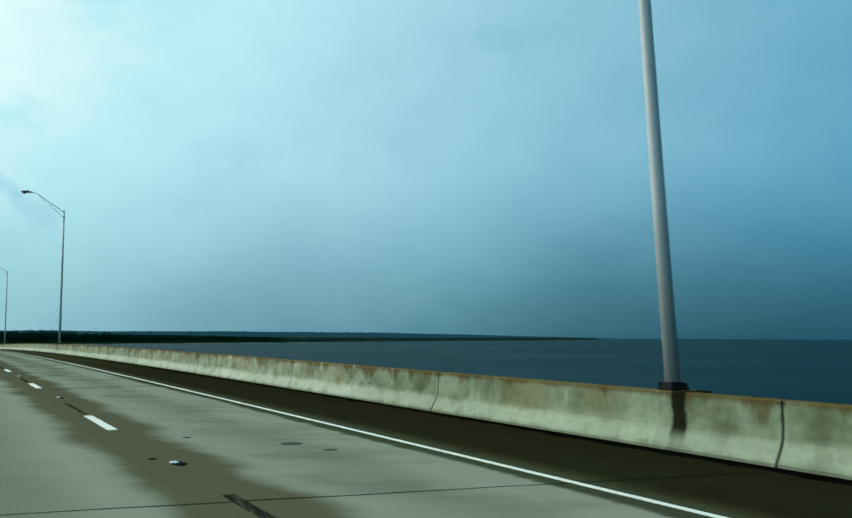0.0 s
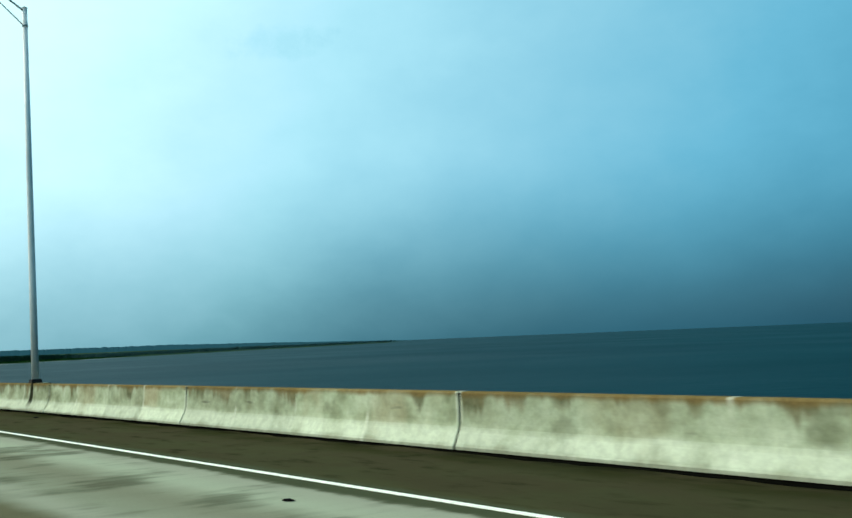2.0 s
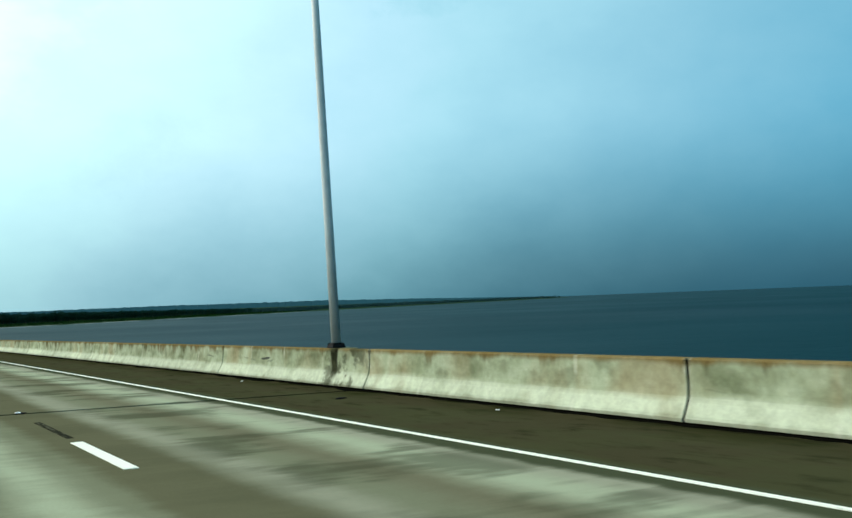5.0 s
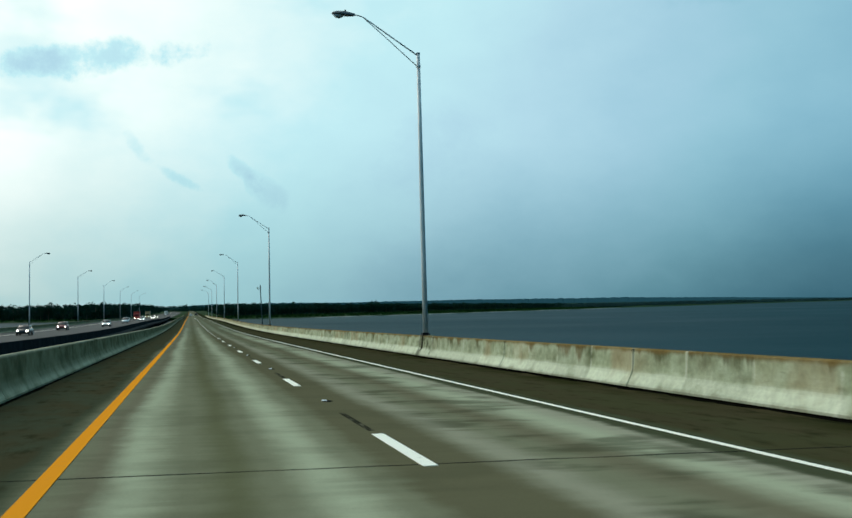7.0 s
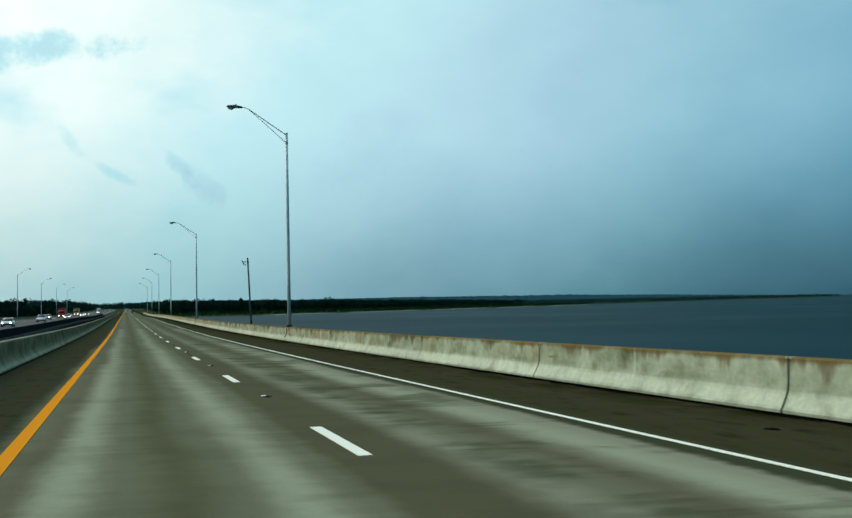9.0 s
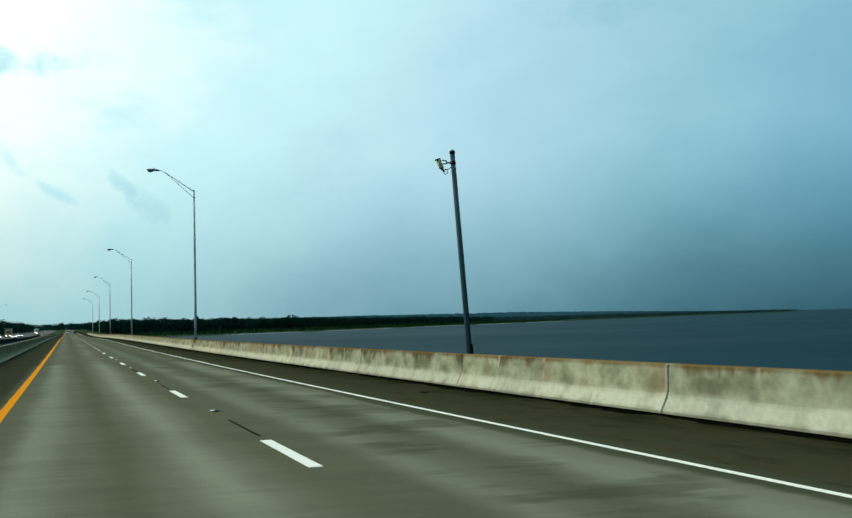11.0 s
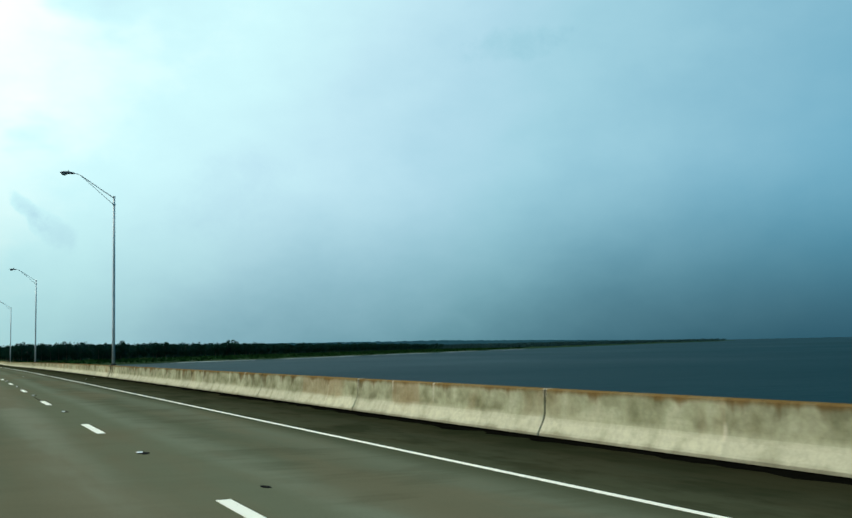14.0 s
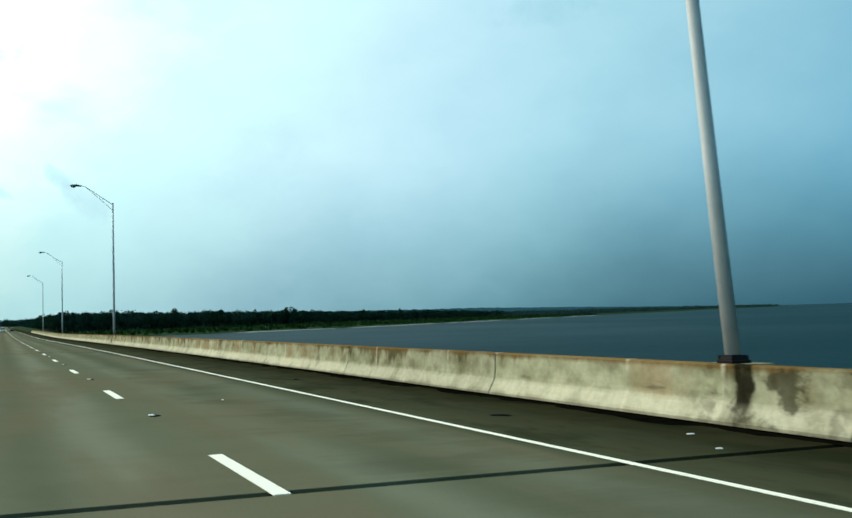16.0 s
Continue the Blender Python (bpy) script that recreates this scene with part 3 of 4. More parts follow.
# ---------------------------------------------------------------- water, land, far shore
SHORE_X = [-4500, -1500, -600, -250, -120, -45, -10, 20, 60, 150, 350, 800, 1620, 1640]
SHORE_Y = [2100, 1250, 980, 880, 840, 815, 803, 793, 799, 864, 1050, 1470, 2180, 2600]


def shore_y(x):
    return float(np.interp(x, SHORE_X, SHORE_Y))


def build_water():
    bm = bmesh.new()
    bmesh.ops.create_circle(bm, cap_ends=True, segments=96, radius=6500)
    tagged(part("water", bm, MAT_WATER, m=Matrix.Translation((0, 0, WATER))), "dark blue-grey bay water with small wind ripples", "water", kind="structure")


def build_land():
    rng = random.Random(3)
    xs = np.concatenate([np.linspace(-4500, -700, 24), np.linspace(-650, 800, 150), np.linspace(840, 1640, 60)])
    rows = []
    for off, z in ((-14, -1.2), (-3, -0.15), (0, 0.10), (6, 0.55), (40, 0.75), (130, 0.95), (400, 1.3), (1500, 2.0), (6000, 3.0)):
        row = []
        for x in xs:
            wav = 5.0 * noise.noise(Vector((x * 0.02, 1.7, 0))) + 2.0 * noise.noise(Vector((x * 0.11, 4.1, 0)))
            row.append((x, shore_y(x) + off + wav, WATER + z + (rng.uniform(-0.06, 0.06) if 0 < off < 1000 else 0)))
        rows.append(row)
    bm = loft(rows, closed=False)
    for f in bm.faces:
        if f.normal.z < 0:
            f.normal_flip()
    tagged(part("ground", smooth(bm), MAT_MARSH), "low green marsh and wooded land along the far shore", "ground", kind="structure")


OPP_DROP, OPP_NEAR, OPP_FAR = -0.25, -14.0, -30.6
OPP_FALL = 0.02


def opp_z(x):
    """The opposite deck's height over this road's lane line."""
    return OPP_DROP - OPP_FALL * (x + 23)


def build_embankment():
    rows = []
    for y in np.linspace(796, 2400, 40):
        z = road_z(y) - 0.5
        rows.append([(-36, y, WATER - 0.4), (-33, y, z - 0.25), (9, y, z - 0.15), (13, y, WATER - 0.4)])
    tagged(part("embankment", loft(rows), MAT_MARSH), "grassy road embankment where the bridges reach land", "embankment", kind="structure")


def deck_rows(x0, x1, y0, y1, drop, thick, step=9.0, fall=CROSSFALL):
    rows = []
    for y in np.linspace(y0, y1, max(2, int((y1 - y0) / step) + 1)):
        a, b = road_z(y) + drop - fall * x0, road_z(y) + drop - fall * x1
        rows.append([(x0, y, a), (x1, y, b), (x1, y, b - thick), (x0, y, a - thick)])
    return rows


def build_road():
    road = thing("road", "two-lane concrete bridge roadway with pale worn wheel tracks and brown shoulders", "road", kind="structure")
    joints = [JOINT0 + PANEL * (6 + 12 * k) for k in range(-1, 8)]
    joints = [y for y in joints if START_Y < y < LAND_Y - 20]
    edges = [START_Y] + joints + [LAND_Y]
    for a, b in zip(edges, edges[1:]):
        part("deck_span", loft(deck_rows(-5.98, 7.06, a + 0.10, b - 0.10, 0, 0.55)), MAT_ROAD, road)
    for y in joints:
        z0, z1 = top_z(-5.98, y) - 0.035, top_z(7.06, y) - 0.035
        part("joint_seal", loft([[(-5.96, y - 0.11, z0), (-5.96, y + 0.11, z0), (-5.96, y + 0.11, z0 - .3), (-5.96, y - 0.11, z0 - .3)],
                                 [(7.04, y - 0.11, z1), (7.04, y + 0.11, z1), (7.04, y + 0.11, z1 - .3), (7.04, y - 0.11, z1 - .3)]]), MAT_SEAL, road, "black rubber expansion joint seal")
    # cold joints between the pours, half way along each span
    for k in (-1, 0, 1, 2, 3, 5, 6, 7):
        y = JOINT0 + PANEL * 12 * k - 0.35
        rows = []
        for x in np.linspace(-5.3, 6.3, 59):
            c = y + 0.03 * noise.noise(Vector((x * 1.3, k * 7, 0)))
            w = 0.012 + 0.010 * noise.noise(Vector((x * .9, k * 3, 5)))
            z = top_z(x, y)
            rows.append([(x, c - w, z + .003), (x, c + w, z + .003), (x, c + w, z - .01), (x, c - w, z - .01)])
        part("cold_joint", loft(rows), MAT_TAR, road, "thin dark crack along a cold joint")
    part("causeway_slab", loft(deck_rows(-5.98, 7.06, LAND_Y + 0.03, 2400, 0, 0.55, 20)), MAT_ROAD, road)


def strip_line(name, x, width, material, y0, y1, lift=0.006):
    rows = []
    for y in np.arange(y0, y1 + 0.1, 4.467):
        z = top_z(x, y)
        rows.append([(x - width / 2, y, z + lift), (x + width / 2, y, z + lift), (x + width / 2, y, z - .002), (x - width / 2, y, z - .002)])
    return part(name, loft(rows), material)


def build_markings():
    tagged(strip_line("edge_line", X_WHITE, 0.09, MAT_WHITE, START_Y, 2000), "solid white painted edge line beside the shoulder", "road marking", kind="structure")
    tagged(strip_line("edge_line", X_YELLOW, 0.17, MAT_YELLOW, START_Y, 2000), "solid yellow painted edge line beside the median shoulder", "road marking", kind="structure")
    me, tape = None, None
    rng = random.Random(5)
    for k in range(-6, 130):
        y = k * DASH
        if me is None:
            bm = boxed(-0.075, 0, -0.002, 0.075, 2.78, 0.007)
            ob = part("lane_dash", bm, MAT_WHITE)
            me = ob.data
            ob2 = part("black_tape", boxed(-0.05, 0, -0.002, 0.05, 3.0, 0.004), MAT_STRIP)
            tape = ob2.data
        else:
            ob, ob2 = new("lane_dash", me), new("black_tape", tape)
        ob.matrix_basis = on_road(0, y)
        if k in (22, 23) or k > 30 and k != 36:
            bpy.data.objects.remove(ob2)
            ob2 = None
        else:
            ob2.matrix_basis = on_road(rng.uniform(-.03, .03), y + 3.25 + rng.uniform(-.1, .1)) @ Matrix.Diagonal((rng.uniform(.25, .5) if 18 < k < 29 or k in (13, 30, 36) else rng.uniform(.8, 1.3), rng.uniform(.8, 1.05) * (.4 if k == 30 else 1), 1, 1))
        tagged(ob, "white painted lane dash on the concrete", "road marking", "lane dashes")
        if ob2:
            tagged(ob2, "worn black contrast strip behind a lane dash", "road marking", "black contrast strips")


def build_marker():
    mk = thing("pavement_marker", "raised white reflective pavement marker on a black bitumen pad", "road marker", "lane markers", m=on_road(0.04, 8.07))
    bm = bmesh.new()
    bmesh.ops.create_circle(bm, cap_ends=True, segments=14, radius=1)
    for v in bm.verts:
        v.co = Vector((v.co.x * (0.085 + 0.04 * noise.noise(v.co * 3)) + 0.03, v.co.y * (0.19 + 0.10 * noise.noise(v.co * 2.3)) - 0.07, 0.008))
    ex = bmesh.ops.extrude_face_region(bm, geom=bm.faces[:])
    for v in ex['geom']:
        if isinstance(v, bmesh.types.BMVert):
            v.co.z = -0.002
    bmesh.ops.recalc_face_normals(bm, faces=bm.faces[:])
    part("bitumen_pad", bm, MAT_TAR, mk)
    s = [[(-.05, -.045, .006), (.045, -.045, .006), (.045, .045, .006), (-.05, .045, .006)], [(-.038, -.02, .022), (.033, -.02, .022), (.033, .02, .022), (-.038, .02, .022)]]
    part("marker_body", loft(s), MAT_REFLECT, mk)
    for k in list(range(-6, 0)) + list(range(1, 70)):
        copy_thing(mk, on_road(0.04, k * DASH + 8.07))


PROFILE = [(0, -.02), (0, .065), (.018, .085), (.118, .26), (.148, .325), (.166, .40), (.180, .50), (.205, .785), (.225, .81), (.375, .81), (.395, .79), (.42, -.02)]


def panel_mesh(name, sign, length, material):
    sec = []
    for y, s in ((0.0, 0.008), (0.012, 0.0), (length * .33, 0), (length * .66, 0), (length - 0.012, 0.0), (length, 0.008)):
        row = []
        for i, (px, pz) in enumerate(PROFILE):
            px = px + (s if i < 8 else (-s if i > 9 else 0))
            row.append((sign * px, y, pz - (s if 7 <= i <= 10 else 0)))
        sec.append(row)
    bm = loft(sec)
    me = bpy.data.meshes.new(name)
    bm.to_mesh(me)
    bm.free()
    me.materials.append(material)
    return me


def build_parapet(name, label, x_toe, sign, drop, fall, material, shifts):
    wall = thing(name, label, "parapet", kind="structure")
    me = panel_mesh("parapet_panel", sign, PANEL - 0.044, material)
    fill = None
    count = int((LAND_Y - START_Y) / PANEL) + 1
    joints = [START_Y + i * PANEL + shifts.get(i - 12, 0) for i in range(count + 1)]
    for y, end in zip(joints, joints[1:]):
        ob = new("parapet_panel", me)
        ob.matrix_basis = (Matrix.Translation((x_toe, y + 0.022, road_z(y) - fall * x_toe + drop)) @ Matrix.Rotation(math.atan2(road_z(end) - road_z(y), end - y), 4, 'X')
                           @ Matrix.Diagonal((1, (end - y - 0.044) / (PANEL - 0.044), 1, 1)))
        ob.parent = wall
        if fill is None:
            rows = [[(sign * (px + (.03 if i < 8 else -.03)), q, pz - (.03 if i in (8, 9) else 0)) for i, (px, pz) in enumerate(PROFILE)] for q in (-.06, .06)]
            seal = part("joint_filler", loft(rows), MAT_SEAL)
            fill = seal.data
        else:
            seal = new("joint_filler", fill)
        seal.matrix_basis = Matrix.Translation((x_toe, y, road_z(y) - fall * x_toe + drop))
        seal.parent = wall
    return wall


def build_parapets():
    right = build_parapet("parapet_right", "weathered cream concrete safety parapet with rust-brown top and dark streaks", X_RIGHT_TOE, 1, 0, CROSSFALL, MAT_PARAPET, JOINT_SHIFT)
    build_parapet("parapet_left", "grey-green concrete parapet along the median shoulder, shade put into its colour", X_LEFT_TOE, -1, 0, CROSSFALL, MAT_PARAPET_SHADED, {})
    build_parapet("parapet_far_near", "dark concrete parapet of the opposite bridge, its shaded side painted in", OPP_NEAR - 0.20, 1, opp_z(OPP_NEAR), 0, MAT_SHADED_BLACK, {})
    build_parapet("parapet_far_back", "pale concrete parapet on the outer edge of the opposite bridge", OPP_FAR, -1, opp_z(OPP_FAR), 0, MAT_PARAPET_SHADED, {})
    # widened concrete seats behind the parapet that carry the lamp posts
    for k in range(-1, 10):
        y = POLE0 + k * POLE_STEP
        z = top_z(6.9, y)
        part("post_seat", boxed(6.975, y - .42, z - .45, 7.36, y + .42, z + .815, 0.02), MAT_PARAPET, right)
    # black rubber scuffs left on the parapet face
    for y, z, long, high in ((109.5, .52, 1.7, .16), (109.1, .60, .9, .12), (160.05, .51, .62, .11), (159.7, .46, .45, .03), (455.9, .58, .28, .035)):
        rows = []
        for k in range(13):
            u = k / 12
            h = high * (0.15 + math.sin(math.pi * u) ** .8) * (0.6 + 0.5 * noise.noise(Vector((u * 5, y, 0)))) / 1.2
            yy = y + (u - .5) * long
            c = z - .04 * (u - .5) + .02 * noise.noise(Vector((u * 4, y, 4)))
            zz = [c - h / 2, c + h / 2]
            row = []
            for q, lift in ((zz[0], .004), (zz[1], .004), (zz[1], -.004), (zz[0], -.004)):
                fx = float(np.interp(q, [.40, .50, .785], [.166, .180, .205]))
                row.append((X_RIGHT_TOE + fx - lift, yy, top_z(X_RIGHT_TOE, yy) + q))
            rows.append(row)
        part("scuff", loft(rows), MAT_SCUFF, right, "black rubber scuff mark")
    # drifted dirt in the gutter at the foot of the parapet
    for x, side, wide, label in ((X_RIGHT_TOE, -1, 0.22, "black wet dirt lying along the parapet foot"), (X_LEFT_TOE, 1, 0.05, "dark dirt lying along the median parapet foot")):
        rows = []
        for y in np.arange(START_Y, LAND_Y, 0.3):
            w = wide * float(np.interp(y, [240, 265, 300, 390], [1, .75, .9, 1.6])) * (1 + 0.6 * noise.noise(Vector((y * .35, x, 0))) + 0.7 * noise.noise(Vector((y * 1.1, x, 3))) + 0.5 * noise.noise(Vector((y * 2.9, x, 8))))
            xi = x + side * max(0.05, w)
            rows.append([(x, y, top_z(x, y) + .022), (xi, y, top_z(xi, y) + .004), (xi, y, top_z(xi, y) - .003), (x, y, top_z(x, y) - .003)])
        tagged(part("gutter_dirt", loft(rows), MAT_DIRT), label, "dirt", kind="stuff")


def build_opposite_bridge():
    deck = thing("opposite_bridge", "parallel concrete highway bridge on piers carrying oncoming traffic", "bridge", kind="structure")
    edges = [START_Y] + [JOINT0 + PANEL * (6 + 12 * k) for k in range(-1, 7)] + [LAND_Y]
    for a, b in zip(edges, edges[1:]):
        part("deck_span", loft(deck_rows(OPP_FAR - 0.45, OPP_NEAR + 0.30, a + .03, b - .03, OPP_DROP - OPP_FALL * 23, 0.5, fall=OPP_FALL)), MAT_SLAB, deck)
        for gx in (-15.2, -19.0, -22.8, -26.4, -29.6):
            rows = []
            for y in np.linspace(a + .1, b - .1, 8):
                z = road_z(y) + opp_z(gx) - 0.502
                rows.append([(gx - .25, y, z), (gx + .25, y, z), (gx + .25, y, z - .95), (gx - .25, y, z - .95)])
            part("girder", loft(rows), MAT_SLAB, deck)
    part("causeway_slab", loft(deck_rows(OPP_FAR - 0.45, OPP_NEAR + 0.30, LAND_Y + .03, 2400, OPP_DROP - OPP_FALL * 23, 0.5, 20, OPP_FALL)), MAT_SLAB, deck)
    for x in (-27.2, -16.4):
        rows = []
        for y in np.arange(START_Y, 2000, 9):
            z = road_z(y) + opp_z(x)
            rows.append([(x - .08, y, z + .006), (x + .08, y, z + .006), (x + .08, y, z - .01), (x - .08, y, z - .01)])
        part("edge_line", loft(rows), MAT_WHITE, deck)


def build_piers():
    first = None
    y = JOINT0 - 6 * PANEL
    k = 0
    while y < LAND_Y - 10:
        for x0, x1, drop in ((-5.6, 6.6, -0.55), (-30.2, -14.2, OPP_DROP - 1.66)):
            z = road_z(y) + drop - (CROSSFALL * 7.06 if x1 > 0 else 0)
            pier = thing("bridge_pier", "concrete pile bent standing in the water under the deck", "bridge pier", "bridge piers", kind="structure")
            part("cap_beam", boxed(x0, y - .5, z - .9, x1, y + .5, z - .005, 0.03), MAT_SLAB, pier)
            for i in range(4):
                px = x0 + .9 + (x1 - x0 - 1.8) * i / 3
                part("pile", tubed([(px, y, WATER - 2), (px, y, z - .89)], [.38, .38], 14), MAT_SLAB, pier)
        y += 3 * PANEL


# ---------------------------------------------------------------- street lamps and the camera pole
def build_lamp(m, metal):
    """A davit street lamp; its foot at the origin, the arm reaching to -x."""
    lamp = thing("street_lamp", "tall galvanised street lamp with a twin-rod arm over the roadway", "street lamp", "street lamps on the parapet", m=m)
    H = 11.70
    s = [[(-.16, -.16, 0), (.16, -.16, 0), (.16, .16, 0), (-.16, .16, 0)], [(-.16, -.16, .04), (.16, -.16, .04), (.16, .16, .04), (-.16, .16, .04)],
         [(-.145, -.145, .05), (.145, -.145, .05), (.145, .145, .05), (-.145, .145, .05)], [(-.122, -.122, .115), (.122, -.122, .115), (.122, .122, .115), (-.122, .122, .115)]]
    base = part("base_shoe", loft(s), MAT_IRON, lamp, "black cast-iron base shoe")
    for sx in (-.128, .128):
        for sy in (-.128, .128):
            part("bolt", tubed([(sx, sy, .03), (sx, sy, .11)], [.022, .022], 6), MAT_IRON, base)
    part("pole", tubed([(0, 0, .12), (0, 0, 3), (0, 0, 7), (0, 0, H)], [.108, .102, .090, .074], 16), metal, lamp)
    part("pole_cap", tubed([(0, 0, H), (0, 0, H + .03), (0, 0, H + .06)], [.085, .085, .03], 12), metal, lamp)
    up = [(-.06, 0, H - .06), (-.9, 0, H + .50), (-1.8, 0, H + 1.11), (-2.25, 0, H + 1.41), (-2.45, 0, H + 1.49), (-2.70, 0, H + 1.52)]
    part("upper_rod", tubed(up, [.032, .030, .028, .027, .026, .026], 8), metal, lamp)
    lo = [(-.06, 0, H - .54), (-.7, 0, H + .03), (-1.4, 0, H + .66), (-2.05, 0, H + 1.22), (-2.22, 0, H + 1.36)]
    part("lower_rod", tubed(lo, [.021, .020, .019, .018, .017], 8), metal, lamp)
    part("clamp", tubed([(0, 0, H - .60), (0, 0, H - .48)], [.092, .092], 14), metal, lamp)
    hs = []
    for x, w, zt, zb in ((-2.62, .05, 1.56, 1.47), (-2.80, .09, 1.60, 1.46), (-3.05, .15, 1.64, 1.47), (-3.35, .17, 1.63, 1.49), (-3.52, .12, 1.60, 1.51), (-3.58, .05, 1.57, 1.53)):
        hs.append([(x, -w, H + zb), (x, w, H + zb), (x, w * .95, H + (zb + zt) / 2), (x, w * .45, H + zt), (x, -w * .45, H + zt), (x, -w * .95, H + (zb + zt) / 2)])
    head = part("lamp_head", smooth(loft(hs)), MAT_HEAD, lamp, "dark grey cobra-head luminaire")
    part("photocell", tubed([(-3.02, 0, H + 1.63), (-3.02, 0, H + 1.70), (-3.02, 0, H + 1.71)], [.035, .035, .02], 10), MAT_IRON, head)
    gs = []
    for x, w, d in ((-3.06, .05, .01), (-3.13, .12, .08), (-3.28, .14, .15), (-3.44, .12, .11), (-3.53, .05, .01)):
        gs.append([(x, -w, H + 1.485), (x, w, H + 1.485), (x, w * .7, H + 1.475 - d * .7), (x, 0, H + 1.475 - d), (x, -w * .7, H + 1.475 - d * .7)])
    part("lens", smooth(loft(gs)), MAT_LENS, head, "clear drop lens")
    return lamp


def build_lamps():
    def foot(y):
        return Matrix.Translation((7.023, y, top_z(7.023, y) + .8125))
    lamp = build_lamp(foot(POLE0 - POLE_STEP), MAT_GALV)
    for k in range(0, 10):
        copy_thing(lamp, foot(POLE0 + k * POLE_STEP))
    other = None
    for k in range(-5, 6):
        y = 390 + k * POLE_STEP
        m = Matrix.Translation((OPP_FAR - 0.21, y, road_z(y) + opp_z(OPP_FAR) + .812)) @ Matrix.Rotation(math.pi, 4, 'Z')
        if other is None:
            other = build_lamp(m, MAT_PALE_GALV)
            tagged(other, "galvanised street lamp on the opposite bridge's outer parapet, paled in colour for haze", "street lamp", "street lamps on the opposite bridge")
        else:
            copy_thing(other, m)


def build_camera_pole():
    """A pole tilted to fit the camera's view; its shaft passes the deck edge on a bracket."""
    x, y = 8.06, 344.17
    g = top_z(x, y)
    pole = thing("camera_pole", "grey steel pole outside the parapet with a cream traffic camera", "camera pole", m=Matrix.Translation((x, y, g)) @ Matrix.Rotation(radians(-2.5), 4, 'Y'))
    part("shaft", tubed([(0, 0, -0.75), (0, 0, 3), (0, 0, 6.39)], [.083, .076, .068], 14), MAT_CAMPOLE, pole)
    cap = part("cap", tubed([(0, 0, 6.36), (0, 0, 6.44), (0, 0, 6.455)], [.080, .080, .06], 14), MAT_IRON, pole)
    part("cap_lid", tubed([(0, 0, 6.45), (0, 0, 6.475), (0, 0, 6.48)], [.058, .054, .03], 14), MAT_PALE_GALV, cap, "pale metal lid")
    part("deck_bracket", boxed(-1.0, -.16, -0.48, .14, .16, -0.30, .01), MAT_CAMPOLE, pole)
    part("junction_box", boxed(-.055, -.19, .70, .045, -.07, 1.02, .012), MAT_IRON, pole, "small black junction box")
    arm = part("bracket_arm", tubed([(-.04, 0, 6.10), (-.10, -.005, 6.105), (-.19, -.01, 6.11)], [.026, .024, .022], 8), MAT_IRON, pole)
    part("fork", tubed([(-.18, -.01, 6.11), (-.23, -.03, 6.165), (-.34, -.05, 6.175)], [.020, .018, .016], 8), MAT_IRON, arm)
    part("fork", tubed([(-.18, -.01, 6.11), (-.24, -.03, 6.075), (-.34, -.05, 6.07)], [.020, .018, .016], 8), MAT_IRON, arm)
    part("clamp_band", tubed([(0, 0, 6.05), (0, 0, 6.15)], [.076, .076], 14), MAT_IRON, arm)
    tube_m = Matrix.Translation((-.425, -.05, 6.095)) @ Matrix.Rotation(radians(-17), 4, 'Y')
    hs = []
    for z, r in ((-.15, .050), (-.135, .064), (.10, .068), (.125, .060)):
        hs.append([(r * .95 * math.cos(a), r * 1.2 * math.sin(a), z) for a in (2 * math.pi * k / 14 for k in range(14))])
    house = part("housing", smooth(loft(hs)), MAT_CREAM, pole, "cream cylindrical camera housing", tube_m)
    part("hood", boxed(-.085, -.075, .100, .030, .075, .135, .01), MAT_IRON, house, "dark sun hood")
    part("base_ring", tubed([(0, 0, -.165), (0, 0, -.135)], [.058, .066], 14), MAT_IRON, house)
    part("lens_tube", tubed([(0, 0, -.15), (.015, 0, -.20), (.05, 0, -.27)], [.040, .036, .028], 10), MAT_IRON, house)
    loop = [(-.24 + .062 * math.cos(a) * (1 - .02 * k), 0, 5.82 + .058 * math.sin(a) + .003 * k) for k, a in enumerate(np.linspace(2.2, 8.6, 20))]
    loop = [(-.335, 0, 5.85)] + loop + [(-.17, 0, 5.92), (-.05, 0, 5.99)]
    part("cable", tubed(loop, [.010] * len(loop), 6), MAT_IRON, pole)


# ---------------------------------------------------------------- vehicles
def wheel(parent, x, y, r, w):
    tyre = part("tyre", tubed([(x - w / 2, y, r), (x - w / 2 + .03, y, r), (x + w / 2 - .03, y, r), (x + w / 2, y, r)], [r * .93, r, r, r * .93], 18), MAT_TYRE, parent)
    sx = x + (w / 2 if x > 0 else -w / 2)
    part("rim", tubed([(sx - .02, y, r), (sx + .02, y, r)], [r * .62, r * .56], 14), MAT_RIM, tyre)


def rounded(y, w, z0, z1, r=.12):
    return [(-w + r, y, z0), (w - r, y, z0), (w, y, z0 + r), (w, y, z1 - r * 1.4), (w - r, y, z1), (-w + r, y, z1), (-w, y, z1 - r * 1.4), (-w, y, z0 + r)]


